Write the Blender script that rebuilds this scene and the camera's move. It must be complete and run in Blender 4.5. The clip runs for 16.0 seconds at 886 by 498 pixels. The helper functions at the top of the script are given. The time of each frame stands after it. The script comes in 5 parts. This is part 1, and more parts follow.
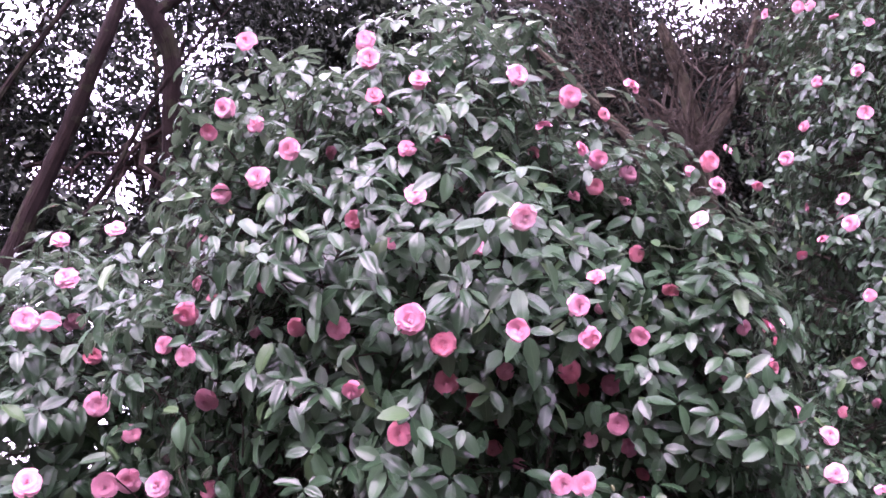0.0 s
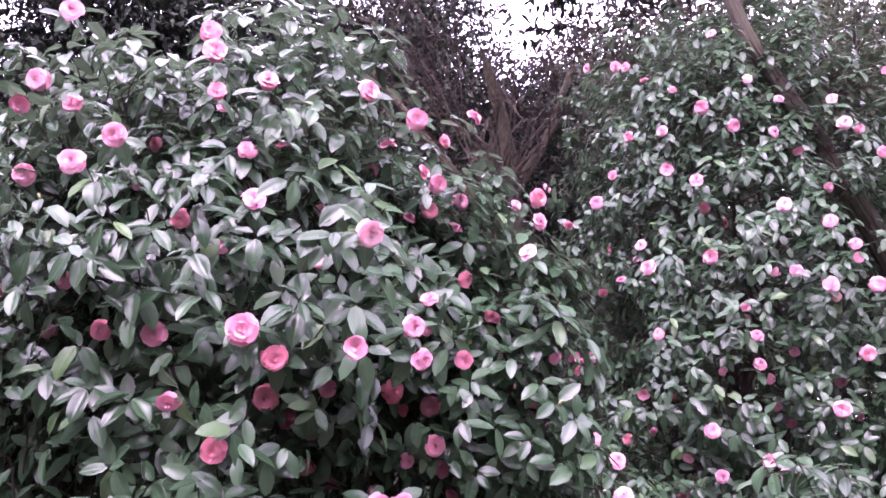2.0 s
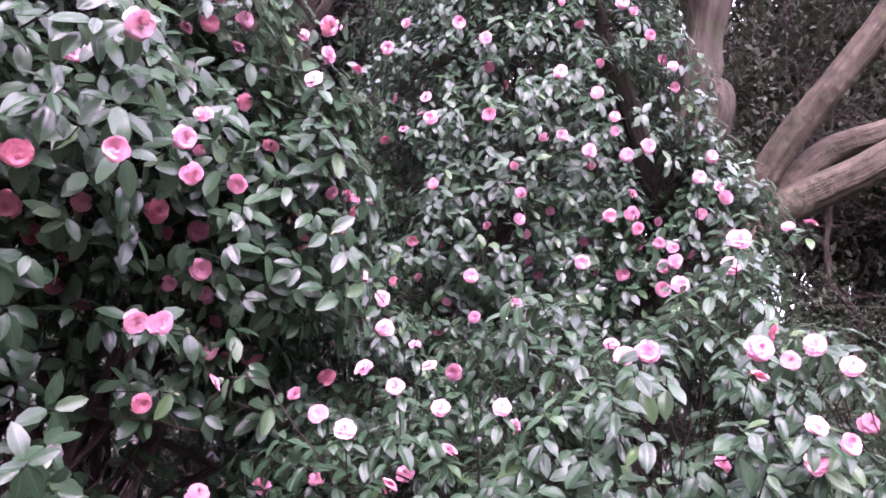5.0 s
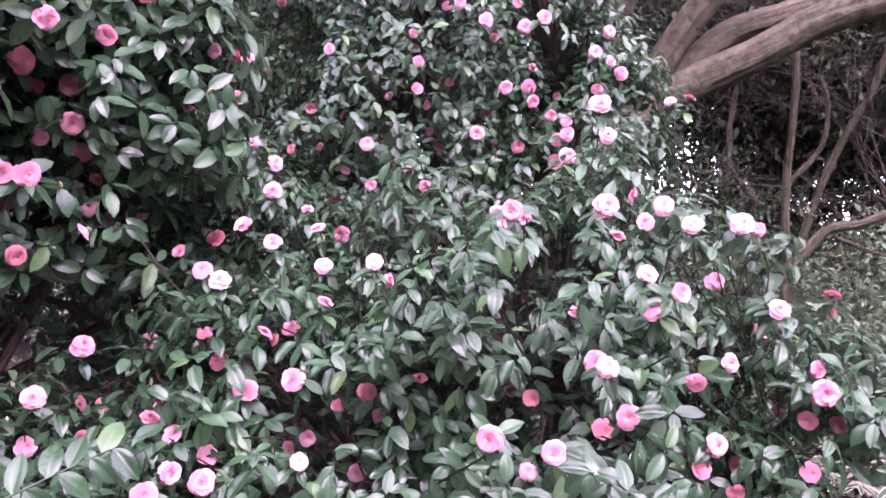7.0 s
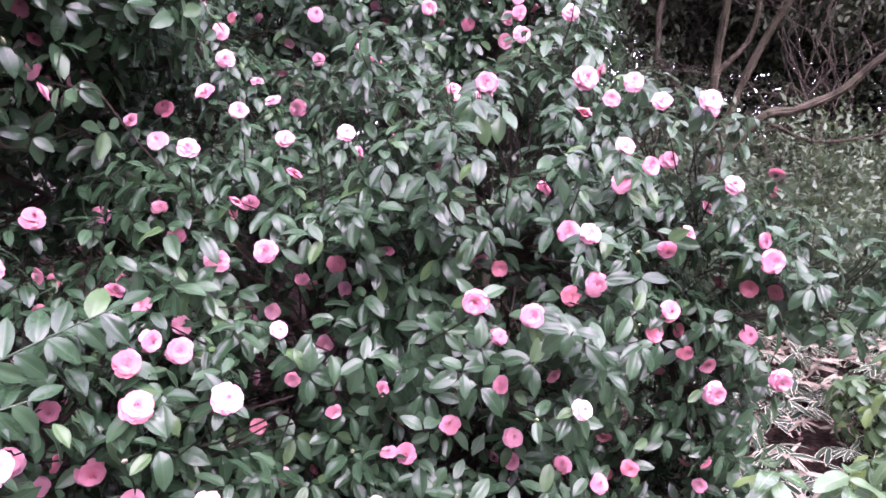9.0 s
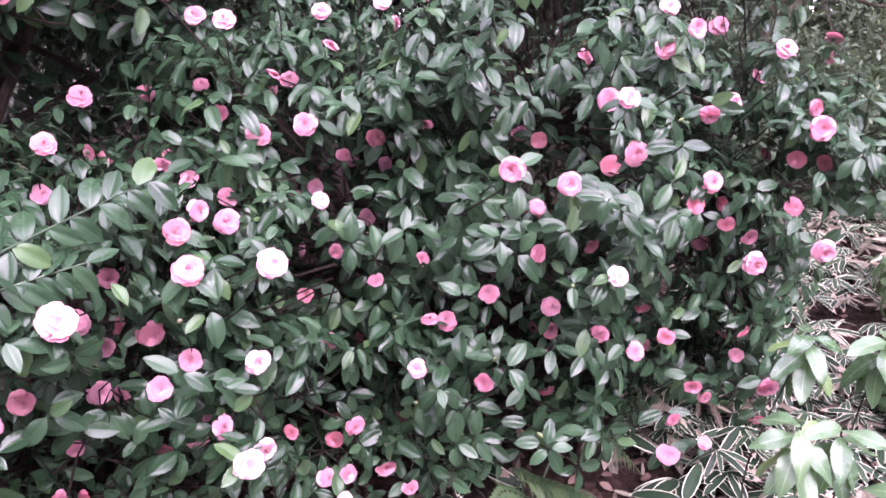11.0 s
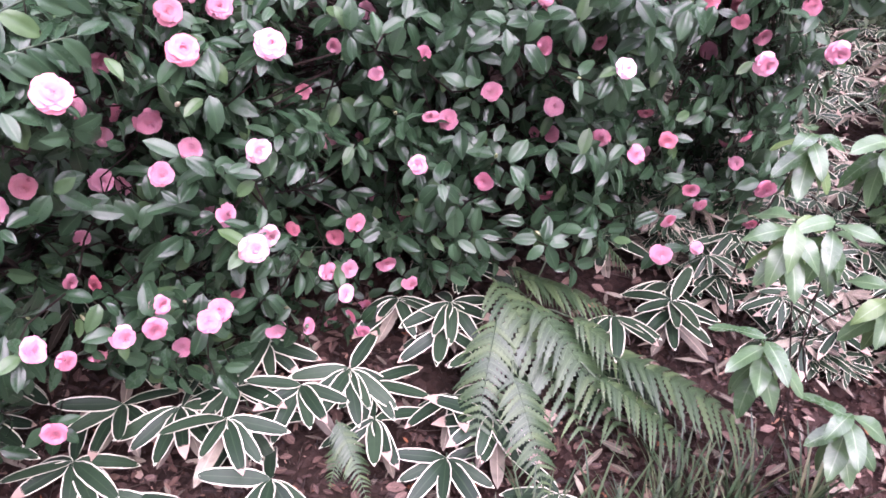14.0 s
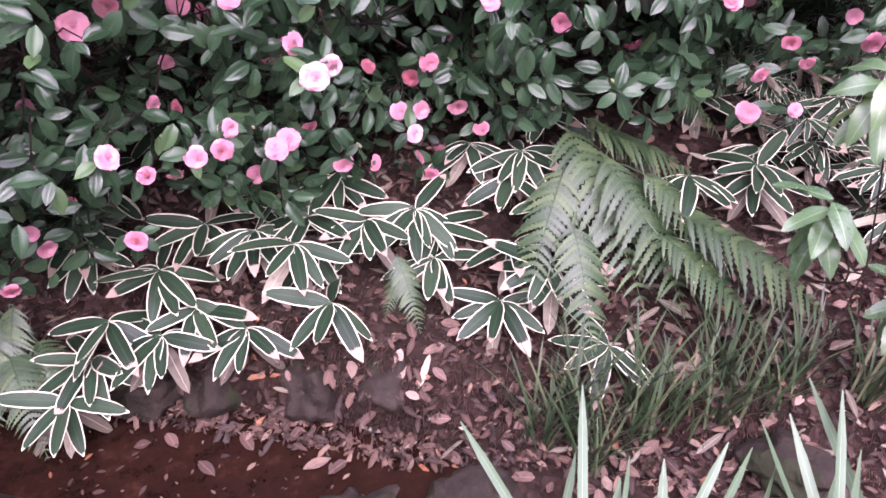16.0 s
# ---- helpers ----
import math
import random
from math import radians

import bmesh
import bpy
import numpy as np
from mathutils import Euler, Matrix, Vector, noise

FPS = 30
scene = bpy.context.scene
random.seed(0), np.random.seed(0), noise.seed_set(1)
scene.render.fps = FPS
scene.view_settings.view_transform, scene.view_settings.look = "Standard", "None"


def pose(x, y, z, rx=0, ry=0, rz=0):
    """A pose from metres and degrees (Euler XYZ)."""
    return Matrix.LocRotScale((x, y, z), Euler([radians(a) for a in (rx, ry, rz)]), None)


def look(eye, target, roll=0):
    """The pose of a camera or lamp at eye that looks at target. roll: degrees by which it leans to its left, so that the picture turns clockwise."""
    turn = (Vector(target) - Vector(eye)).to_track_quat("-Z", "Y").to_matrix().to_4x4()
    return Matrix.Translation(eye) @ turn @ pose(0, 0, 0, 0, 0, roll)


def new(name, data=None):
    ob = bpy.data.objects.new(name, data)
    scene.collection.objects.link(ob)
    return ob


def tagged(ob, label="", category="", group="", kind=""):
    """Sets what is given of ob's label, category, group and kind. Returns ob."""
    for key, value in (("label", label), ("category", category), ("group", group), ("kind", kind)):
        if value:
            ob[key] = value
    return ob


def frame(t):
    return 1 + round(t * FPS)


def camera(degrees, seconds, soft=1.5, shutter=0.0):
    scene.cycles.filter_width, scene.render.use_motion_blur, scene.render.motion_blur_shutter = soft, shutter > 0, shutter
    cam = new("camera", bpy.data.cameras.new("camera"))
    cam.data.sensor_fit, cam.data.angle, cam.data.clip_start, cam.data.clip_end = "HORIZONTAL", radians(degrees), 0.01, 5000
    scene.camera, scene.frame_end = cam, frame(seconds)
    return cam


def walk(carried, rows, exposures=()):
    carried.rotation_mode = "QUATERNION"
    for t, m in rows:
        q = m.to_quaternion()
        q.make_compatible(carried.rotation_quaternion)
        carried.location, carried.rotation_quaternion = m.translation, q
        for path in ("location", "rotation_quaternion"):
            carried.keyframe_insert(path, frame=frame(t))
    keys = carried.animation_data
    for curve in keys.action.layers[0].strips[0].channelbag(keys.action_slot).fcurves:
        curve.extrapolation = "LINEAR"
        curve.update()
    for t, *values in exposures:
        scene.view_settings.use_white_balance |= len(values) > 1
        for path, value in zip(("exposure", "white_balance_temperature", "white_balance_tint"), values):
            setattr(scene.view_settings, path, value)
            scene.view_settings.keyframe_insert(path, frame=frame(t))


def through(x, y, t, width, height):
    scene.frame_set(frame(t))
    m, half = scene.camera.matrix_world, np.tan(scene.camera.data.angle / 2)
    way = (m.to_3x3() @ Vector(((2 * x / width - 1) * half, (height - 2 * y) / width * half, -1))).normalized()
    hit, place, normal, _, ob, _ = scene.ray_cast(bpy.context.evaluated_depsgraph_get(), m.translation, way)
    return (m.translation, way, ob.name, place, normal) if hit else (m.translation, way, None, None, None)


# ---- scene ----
cam = camera(61.3, 16.0, soft=1.65)
METRES, EYE, TILT, LEAN, TURN = 1.1, 2.3, 19.0, 0.0, 0.0
ROWS = [
    (0.0, 0.0, 0.0, 0.0, 0.0, 0.0, -0.0),
    (0.5, 0.0219, -0.0015, 0.0087, -2.73, 1.05, -0.96),
    (1.0, 0.0126, -0.0049, 0.0186, -6.33, 1.65, -2.25),
    (1.5, -0.0318, -0.0016, 0.0222, -10.38, 1.73, -3.56),
    (2.0, -0.0818, 0.0319, -0.0039, -14.96, 1.94, -4.92),
    (2.5, -0.1041, 0.0565, -0.0143, -18.7, 1.43, -6.12),
    (3.0, -0.1144, 0.0687, -0.0268, -22.29, 0.4, -7.3),
    (3.5, -0.1117, 0.0704, -0.0406, -25.08, -1.05, -8.3),
    (4.0, -0.1043, 0.07, -0.0594, -27.73, -2.69, -9.21),
    (6.5, 0.0063, -0.0829, -0.0979, -35.17, -12.52, -12.17),
    (7.0, 0.022, -0.1209, -0.1035, -36.63, -14.32, -12.6),
    (7.5, -0.0187, -0.0922, -0.1181, -39.42, -15.78, -13.74),
    (8.0, -0.062, -0.0594, -0.1454, -41.8, -17.29, -14.76),
    (8.5, -0.0943, -0.0385, -0.174, -43.19, -18.82, -15.22),
    (9.0, -0.1096, -0.0454, -0.188, -43.1, -21.05, -15.07),
    (11.5, -0.1099, -0.1018, -0.2325, -39.38, -32.28, -12.87),
    (12.0, -0.1126, -0.1058, -0.2483, -39.07, -34.26, -12.89),
    (12.5, -0.1155, -0.1086, -0.2597, -39.01, -36.17, -13.05),
    (13.0, -0.1167, -0.1162, -0.2703, -39.08, -38.4, -13.3),
    (13.5, -0.1261, -0.1205, -0.2867, -39.43, -40.54, -13.7),
    (14.0, -0.1364, -0.1336, -0.3059, -39.66, -42.98, -14.08),
    (14.5, -0.1421, -0.1531, -0.3192, -39.36, -45.5, -14.51),
    (15.0, -0.1036, -0.1959, -0.3111, -37.05, -49.08, -13.56),
    (15.5, -0.0517, -0.2419, -0.3064, -33.85, -52.35, -11.77),
    (16.0, -0.0419, -0.2642, -0.3178, -30.56, -54.94, -10.0),
]
walk(cam, [(t, pose(0, 0, EYE, TILT, LEAN, TURN) @ pose(METRES * x, METRES * y, METRES * z, 90 + pitch, roll, yaw)) for t, x, y, z, yaw, pitch, roll in ROWS],
     [(0.0, 1.27, 6350, 66), (4.0, 1.40, 6350, 65), (8.0, 1.29, 6350, 56), (11.5, 1.15, 6350, 50), (14.0, 0.95, 6350, 49), (16.0, 0.86, 6450, 51)])

# ---- light ----
world = bpy.data.worlds.new("overcast_sky")
scene.world = world
world.use_nodes = True
wn, wl = world.node_tree.nodes, world.node_tree.links
wn.clear()
sky = wn.new("ShaderNodeTexSky")
sky.sky_type, sky.sun_disc = "NISHITA", False
sky.sun_elevation, sky.sun_rotation = radians(50), radians(200)
sky.air_density, sky.dust_density, sky.ozone_density = 1.0, 4.0, 1.0
grey = wn.new("ShaderNodeHueSaturation")
grey.inputs["Saturation"].default_value = 0.16
veil = wn.new("ShaderNodeMixRGB")
veil.inputs["Fac"].default_value = 0.6
veil.inputs["Color2"].default_value = (8.8, 9.2, 10.4, 1)
back = wn.new("ShaderNodeBackground")
back.inputs["Strength"].default_value = 0.55
wout = wn.new("ShaderNodeOutputWorld")
wl.new(sky.outputs[0], grey.inputs["Color"])
wl.new(grey.outputs[0], veil.inputs["Color1"])
wl.new(veil.outputs[0], back.inputs["Color"])
wl.new(back.outputs[0], wout.inputs["Surface"])
sun_data = bpy.data.lights.new("sun", "SUN")
sun_data.energy, sun_data.angle, sun_data.color = 0.5, radians(50), (1.0, 0.97, 0.93)
sun = new("sun", sun_data)
sun.matrix_world = look((-2, -4, 9), (0.5, 2, 1))


# ---- materials ----
class Nodes:
    """A short way to wire one node material."""

    def __init__(self, name):
        self.m = bpy.data.materials.new(name)
        self.m.use_nodes = True
        self.t = self.m.node_tree
        self.bsdf = self.t.nodes["Principled BSDF"]

    def add(self, kind, **ins):
        n = self.t.nodes.new(kind)
        for key, value in ins.items():
            self.put(n, key, value)
        return n

    def put(self, n, key, value):
        sock = n.inputs[int(key[1:])] if key[0] == "i" and key[1:].isdigit() else n.inputs[key.replace("_", " ")]
        if isinstance(value, bpy.types.NodeSocket):
            self.t.links.new(value, sock)
        else:
            sock.default_value = value

    def math(self, op, a, b=0.0, clamp=False):
        n = self.add("ShaderNodeMath", i0=a, i1=b)
        n.operation, n.use_clamp = op, clamp
        return n.outputs[0]

    def mix(self, fac, a, b):
        return self.add("ShaderNodeMixRGB", Fac=fac, Color1=a, Color2=b).outputs[0]

    def ramp(self, fac, *stops):
        n = self.add("ShaderNodeValToRGB", Fac=fac)
        el = n.color_ramp.elements
        while len(el) < len(stops):
            el.new(0.5)
        for e, (p, c) in zip(el, stops):
            e.position, e.color = p, (*c, 1)
        return n.outputs[0]

    def noise(self, scale, detail=3.0, vector=None, rough=0.55):
        n = self.add("ShaderNodeTexNoise", Scale=scale, Detail=detail, Roughness=rough)
        if vector is not None:
            self.put(n, "Vector", vector)
        return n.outputs[0]

    def coords(self, which="Object"):
        return self.add("ShaderNodeTexCoord").outputs[which]

    def dice(self):
        a = self.add("ShaderNodeNewGeometry").outputs["Random Per Island"]
        b = self.add("ShaderNodeObjectInfo").outputs["Random"]
        return self.math("FRACT", self.math("ADD", a, b))

    def bump(self, height, strength=0.3, distance=0.01):
        return self.add("ShaderNodeBump", Strength=strength, Distance=distance, Height=height).outputs[0]

    def done(self, **ins):
        for key, value in ins.items():
            self.put(self.bsdf, key, value)
        return self.m


def leaf_material(name, stops, rough, rib, margin=None, coat=0.0, veins=9.0, dirt=0.25, side_veins=0.0, gloss=0.5, through=None):
    """A leaf: colour by chance from stops, a pale rib and side veins along its own UV, and perhaps a pale margin."""
    n = Nodes(name)
    uv = n.add("ShaderNodeUVMap").outputs[0]
    split = n.add("ShaderNodeSeparateXYZ", Vector=uv)
    u = n.math("ABSOLUTE", n.math("SUBTRACT", n.math("MULTIPLY", split.outputs[0], 2.0), 1.0))
    v = split.outputs[1]
    spot = n.add("ShaderNodeNewGeometry").outputs["Position"]
    dice = n.dice()
    colour = n.ramp(dice, *stops)
    spots = n.noise(38.0, 4.0, spot)
    colour = n.mix(n.math("MULTIPLY", n.math("SUBTRACT", spots, 0.5, True), dirt * 4, True), colour, (*[c * 0.55 for c in stops[0][1]], 1))
    ribs = n.math("LESS_THAN", u, 0.06)
    lines = n.math("SINE", n.math("MULTIPLY", n.math("SUBTRACT", v, n.math("MULTIPLY", u, 0.16)), veins * 6.283))
    side = n.math("MULTIPLY", n.math("GREATER_THAN", lines, 0.93), side_veins)
    fac = n.math("MAXIMUM", n.math("MULTIPLY", ribs, 0.55), side)
    colour = n.mix(fac, colour, (*rib, 1))
    if margin:
        wob = n.math("MULTIPLY", n.math("SUBTRACT", n.noise(25.0, 2.0, uv), 0.5), 0.14)
        edge = n.math("GREATER_THAN", n.math("ADD", n.math("MAXIMUM", u, n.math("SUBTRACT", n.math("MULTIPLY", v, 1.0), 0.11)), wob), 0.84)
        straw = n.mix(n.noise(6.0, 2.0, spot), (0.48, 0.46, 0.34, 1), (*margin, 1))
        colour = n.mix(edge, colour, straw)
        dead = n.math("GREATER_THAN", n.math("ADD", v, wob), n.math("ADD", n.math("MULTIPLY", dice, 0.45), 0.76))
        colour = n.mix(dead, colour, (0.34, 0.25, 0.20, 1))
    height = n.math("ADD", n.math("MULTIPLY", lines, -0.03), n.math("MULTIPLY", n.noise(28.0, 2.0, spot), 0.8))
    mat = n.done(Base_Color=colour, Roughness=n.math("ADD", n.math("ADD", n.math("MULTIPLY", spots, 0.16), n.math("MULTIPLY", dice, 0.14)), rough - 0.15), Coat_Weight=coat, Coat_Roughness=0.13,
                 Normal=n.bump(height, 0.14, 0.004), Specular_IOR_Level=gloss)
    if through:
        glow = n.add("ShaderNodeBsdfTranslucent", Color=(*through, 1)).outputs[0]
        both = n.add("ShaderNodeAddShader", i0=n.bsdf.outputs[0], i1=glow).outputs[0]
        n.t.links.new(both, n.t.nodes["Material Output"].inputs["Surface"])
    return mat


GREEN = [(0.0, (0.013, 0.034, 0.016)), (0.5, (0.022, 0.052, 0.026)), (0.93, (0.036, 0.079, 0.039)), (1.0, (0.060, 0.115, 0.042))]
mat_camellia = leaf_material("camellia_leaf", GREEN, 0.275, (0.055, 0.105, 0.052), gloss=0.34, through=(0.026, 0.040, 0.024))
# paler copy of evergreen_leaf, light painted in for the dim side of the wood
mat_lit_leaf = leaf_material("lit_evergreen_leaf", [(0.0, (0.014, 0.022, 0.013)), (0.5, (0.032, 0.043, 0.025)), (1.0, (0.068, 0.080, 0.048))], 0.5, (0.06, 0.07, 0.05), gloss=0.2, through=(0.012, 0.016, 0.008))
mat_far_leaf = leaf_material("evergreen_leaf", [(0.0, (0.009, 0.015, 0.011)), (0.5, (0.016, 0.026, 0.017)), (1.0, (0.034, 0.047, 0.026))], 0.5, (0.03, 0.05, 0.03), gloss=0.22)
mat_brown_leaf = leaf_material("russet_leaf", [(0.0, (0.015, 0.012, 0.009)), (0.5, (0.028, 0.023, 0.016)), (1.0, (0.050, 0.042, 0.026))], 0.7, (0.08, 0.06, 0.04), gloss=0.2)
mat_under_leaf = leaf_material("undergrowth_leaf", [(0.0, (0.042, 0.066, 0.044)), (0.6, (0.080, 0.115, 0.076)), (1.0, (0.13, 0.165, 0.11))], 0.45, (0.12, 0.16, 0.08), gloss=0.2, through=(0.04, 0.06, 0.025))
mat_sasa = leaf_material("striped_bamboo_leaf", [(0.0, (0.010, 0.024, 0.013)), (0.6, (0.016, 0.036, 0.019)), (1.0, (0.026, 0.052, 0.027))], 0.42, (0.035, 0.065, 0.032), margin=(0.66, 0.66, 0.53), veins=3.0, gloss=0.22)
mat_laurel = leaf_material("laurel_leaf", [(0.0, (0.034, 0.074, 0.036)), (0.82, (0.064, 0.120, 0.058)), (1.0, (0.13, 0.20, 0.055))], 0.32, (0.20, 0.30, 0.16), coat=0.05, side_veins=0.15, through=(0.05, 0.085, 0.03), gloss=0.5)
mat_fern = leaf_material("fern_frond", [(0.0, (0.017, 0.041, 0.017)), (0.6, (0.032, 0.064, 0.026)), (1.0, (0.060, 0.098, 0.036))], 0.5, (0.12, 0.19, 0.09), veins=2.0, through=(0.03, 0.055, 0.02))
mat_grass = leaf_material("mondo_grass", [(0.0, (0.014, 0.034, 0.014)), (0.6, (0.034, 0.068, 0.028)), (0.9, (0.075, 0.105, 0.050)), (1.0, (0.17, 0.14, 0.08))], 0.45, (0.09, 0.14, 0.06), veins=1.0)
mat_blade = leaf_material("narcissus_blade", [(0.0, (0.062, 0.112, 0.060)), (1.0, (0.105, 0.165, 0.100))], 0.45, (0.22, 0.28, 0.21), veins=1.0)
mat_dead = leaf_material("dead_leaf", [(0.0, (0.045, 0.023, 0.018)), (0.5, (0.095, 0.052, 0.040)), (0.85, (0.16, 0.095, 0.075)), (1.0, (0.34, 0.25, 0.20))], 0.7, (0.30, 0.20, 0.14), dirt=0.5)
mat_debris = leaf_material("leaf_scraps", [(0.0, (0.015, 0.007, 0.005)), (0.5, (0.042, 0.020, 0.014)), (0.85, (0.10, 0.054, 0.039)), (0.96, (0.22, 0.145, 0.105)), (1.0, (0.26, 0.09, 0.035))], 0.75, (0.16, 0.09, 0.07), dirt=0.5)
mat_straw = leaf_material("dry_bamboo_leaf", [(0.0, (0.080, 0.065, 0.047)), (0.6, (0.150, 0.126, 0.092)), (1.0, (0.30, 0.265, 0.20))], 0.65, (0.5, 0.4, 0.3), dirt=0.5, veins=3.0)


def petal_material():
    n = Nodes("pink_petal")
    uv = n.add("ShaderNodeUVMap").outputs[0]
    split = n.add("ShaderNodeSeparateXYZ", Vector=uv)
    tint = n.add("ShaderNodeObjectInfo").outputs["Color"]
    # deeper rose at petal bases: own colour plus painted shade between the rings
    deep = n.mix(0.45, tint, (0.66, 0.17, 0.27, 1))
    rim = n.ramp(split.outputs[1], (0.35, (0, 0, 0)), (0.92, (1, 1, 1)))
    colour = n.mix(rim, deep, tint)
    vein = n.noise(9.0, 3.0, n.add("ShaderNodeMapping", Vector=uv, Scale=(6, 0.6, 1)).outputs[0])
    colour = n.mix(n.math("MULTIPLY", vein, 0.16), colour, (0.70, 0.26, 0.36, 1))
    return n.done(Base_Color=colour, Roughness=0.55, Subsurface_Weight=0.06, Subsurface_Radius=(0.012, 0.005, 0.004), Specular_IOR_Level=0.35,
                  Normal=n.bump(vein, 0.25, 0.002))


mat_petal = petal_material()
mat_bud = leaf_material("flower_bud", [(0.0, (0.20, 0.26, 0.12)), (0.6, (0.34, 0.36, 0.20)), (1.0, (0.55, 0.40, 0.34))], 0.5, (0.4, 0.42, 0.25), gloss=0.3)


def bark_material(name, dark, light, scale, moss=0.0, stretch=0.25):
    n = Nodes(name)
    co = n.coords()
    long = n.add("ShaderNodeMapping", Vector=co, Scale=(1, 1, stretch)).outputs[0]
    a, b = n.noise(scale, 6.0, long), n.noise(scale * 0.18, 3.0, co)
    cells = n.add("ShaderNodeTexVoronoi", Scale=scale * 0.8, Vector=long)
    cells.feature = "DISTANCE_TO_EDGE"
    crack = cells.outputs["Distance"]
    colour = n.mix(n.ramp(a, (0.3, (0, 0, 0)), (0.7, (1, 1, 1))), (*dark, 1), (*light, 1))
    colour = n.mix(n.math("MULTIPLY", n.math("SUBTRACT", b, 0.45, True), 3.0, True), colour, (*[c * 0.9 + 0.006 for c in light], 1))
    if moss:
        colour = n.mix(n.math("MULTIPLY", n.math("GREATER_THAN", n.noise(scale * 0.35, 4.0, co), 0.58), moss), colour, (0.05, 0.07, 0.03, 1))
    ridges = n.noise(1.0, 5.0, n.add("ShaderNodeMapping", Vector=n.add("ShaderNodeUVMap").outputs[0], Scale=(13, 5, 1)).outputs[0])
    colour = n.mix(n.math("MULTIPLY", n.math("SUBTRACT", 0.55, ridges, True), 2.5, True), colour, (*dark, 1))
    height = n.math("ADD", n.math("ADD", a, n.math("MULTIPLY", crack, 0.4)), n.math("MULTIPLY", ridges, 1.5))
    return n.done(Base_Color=colour, Roughness=0.9, Specular_IOR_Level=0.12, Normal=n.bump(height, 0.9, 0.03))


mat_bark_dark = bark_material("dark_bark", (0.020, 0.014, 0.012), (0.065, 0.046, 0.040), 22.0, 0.3)
mat_bark_pale = bark_material("pale_bark", (0.017, 0.0145, 0.010), (0.085, 0.075, 0.057), 14.0, 0.35)
mat_bark_tan = bark_material("tan_bark", (0.035, 0.031, 0.022), (0.125, 0.106, 0.076), 16.0, 0.3, 0.8)
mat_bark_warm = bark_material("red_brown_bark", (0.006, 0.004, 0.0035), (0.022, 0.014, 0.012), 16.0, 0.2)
mat_twig = bark_material("twig_bark", (0.024, 0.017, 0.014), (0.080, 0.056, 0.046), 40.0)
mat_root = bark_material("fine_roots", (0.06, 0.030, 0.026), (0.17, 0.10, 0.085), 40.0)
mat_bare_twig = bark_material("bare_twig", (0.045, 0.037, 0.029), (0.13, 0.108, 0.085), 40.0)


def soil_material():
    n = Nodes("leaf_litter_soil")
    co = n.coords()
    a, b, c = n.noise(14.0, 8.0, co, 0.7), n.noise(2.2, 4.0, co), n.noise(75.0, 4.0, co)
    chips = n.add("ShaderNodeTexVoronoi", Scale=34.0, Vector=co)
    colour = n.ramp(a, (0.25, (0.008, 0.0035, 0.0025)), (0.5, (0.024, 0.0105, 0.0075)), (0.75, (0.056, 0.027, 0.019)))
    colour = n.mix(n.math("MULTIPLY", n.math("SUBTRACT", b, 0.42, True), 2.0, True), colour, (0.034, 0.025, 0.018, 1))
    leaf = n.add("ShaderNodeSeparateColor", Color=chips.outputs["Color"]).outputs[0]
    colour = n.mix(n.math("MULTIPLY", n.math("GREATER_THAN", leaf, 0.72), 0.35), colour, (0.09, 0.056, 0.047, 1))
    height = n.math("ADD", n.math("ADD", a, n.math("MULTIPLY", c, 0.4)), n.math("MULTIPLY", chips.outputs["Distance"], 0.8))
    return n.done(Base_Color=colour, Roughness=0.9, Specular_IOR_Level=0.25, Normal=n.bump(height, 0.9, 0.03))


def stone_material():
    n = Nodes("mossy_stone")
    co = n.coords()
    a, b = n.noise(9.0, 7.0, co, 0.65), n.noise(3.0, 4.0, co)
    colour = n.ramp(a, (0.25, (0.012, 0.009, 0.007)), (0.6, (0.034, 0.025, 0.020)), (0.85, (0.066, 0.050, 0.041)))
    up = n.add("ShaderNodeSeparateXYZ", Vector=n.add("ShaderNodeNewGeometry").outputs["Normal"]).outputs[2]
    moss = n.math("MULTIPLY", n.math("GREATER_THAN", n.math("ADD", b, n.math("MULTIPLY", up, 0.06)), 0.54), 0.7)
    colour = n.mix(moss, colour, (0.017, 0.025, 0.009, 1))
    return n.done(Base_Color=colour, Roughness=0.8, Specular_IOR_Level=0.25, Normal=n.bump(a, 1.0, 0.03))


def water_material():
    n = Nodes("brown_stream_water")
    co = n.coords()
    murk = n.noise(9.0, 8.0, co, 0.75)
    colour = n.ramp(murk, (0.3, (0.008, 0.0035, 0.0025)), (0.55, (0.020, 0.0085, 0.006)), (0.75, (0.058, 0.026, 0.018)))
    ripple = n.noise(11.0, 3.0, co)
    return n.done(Base_Color=colour, Roughness=0.09, IOR=1.33, Normal=n.bump(ripple, 0.12, 0.01))


mat_soil, mat_stone, mat_water = soil_material(), stone_material(), water_material()

# ---- geometry helpers ----
rng = np.random.default_rng(7)


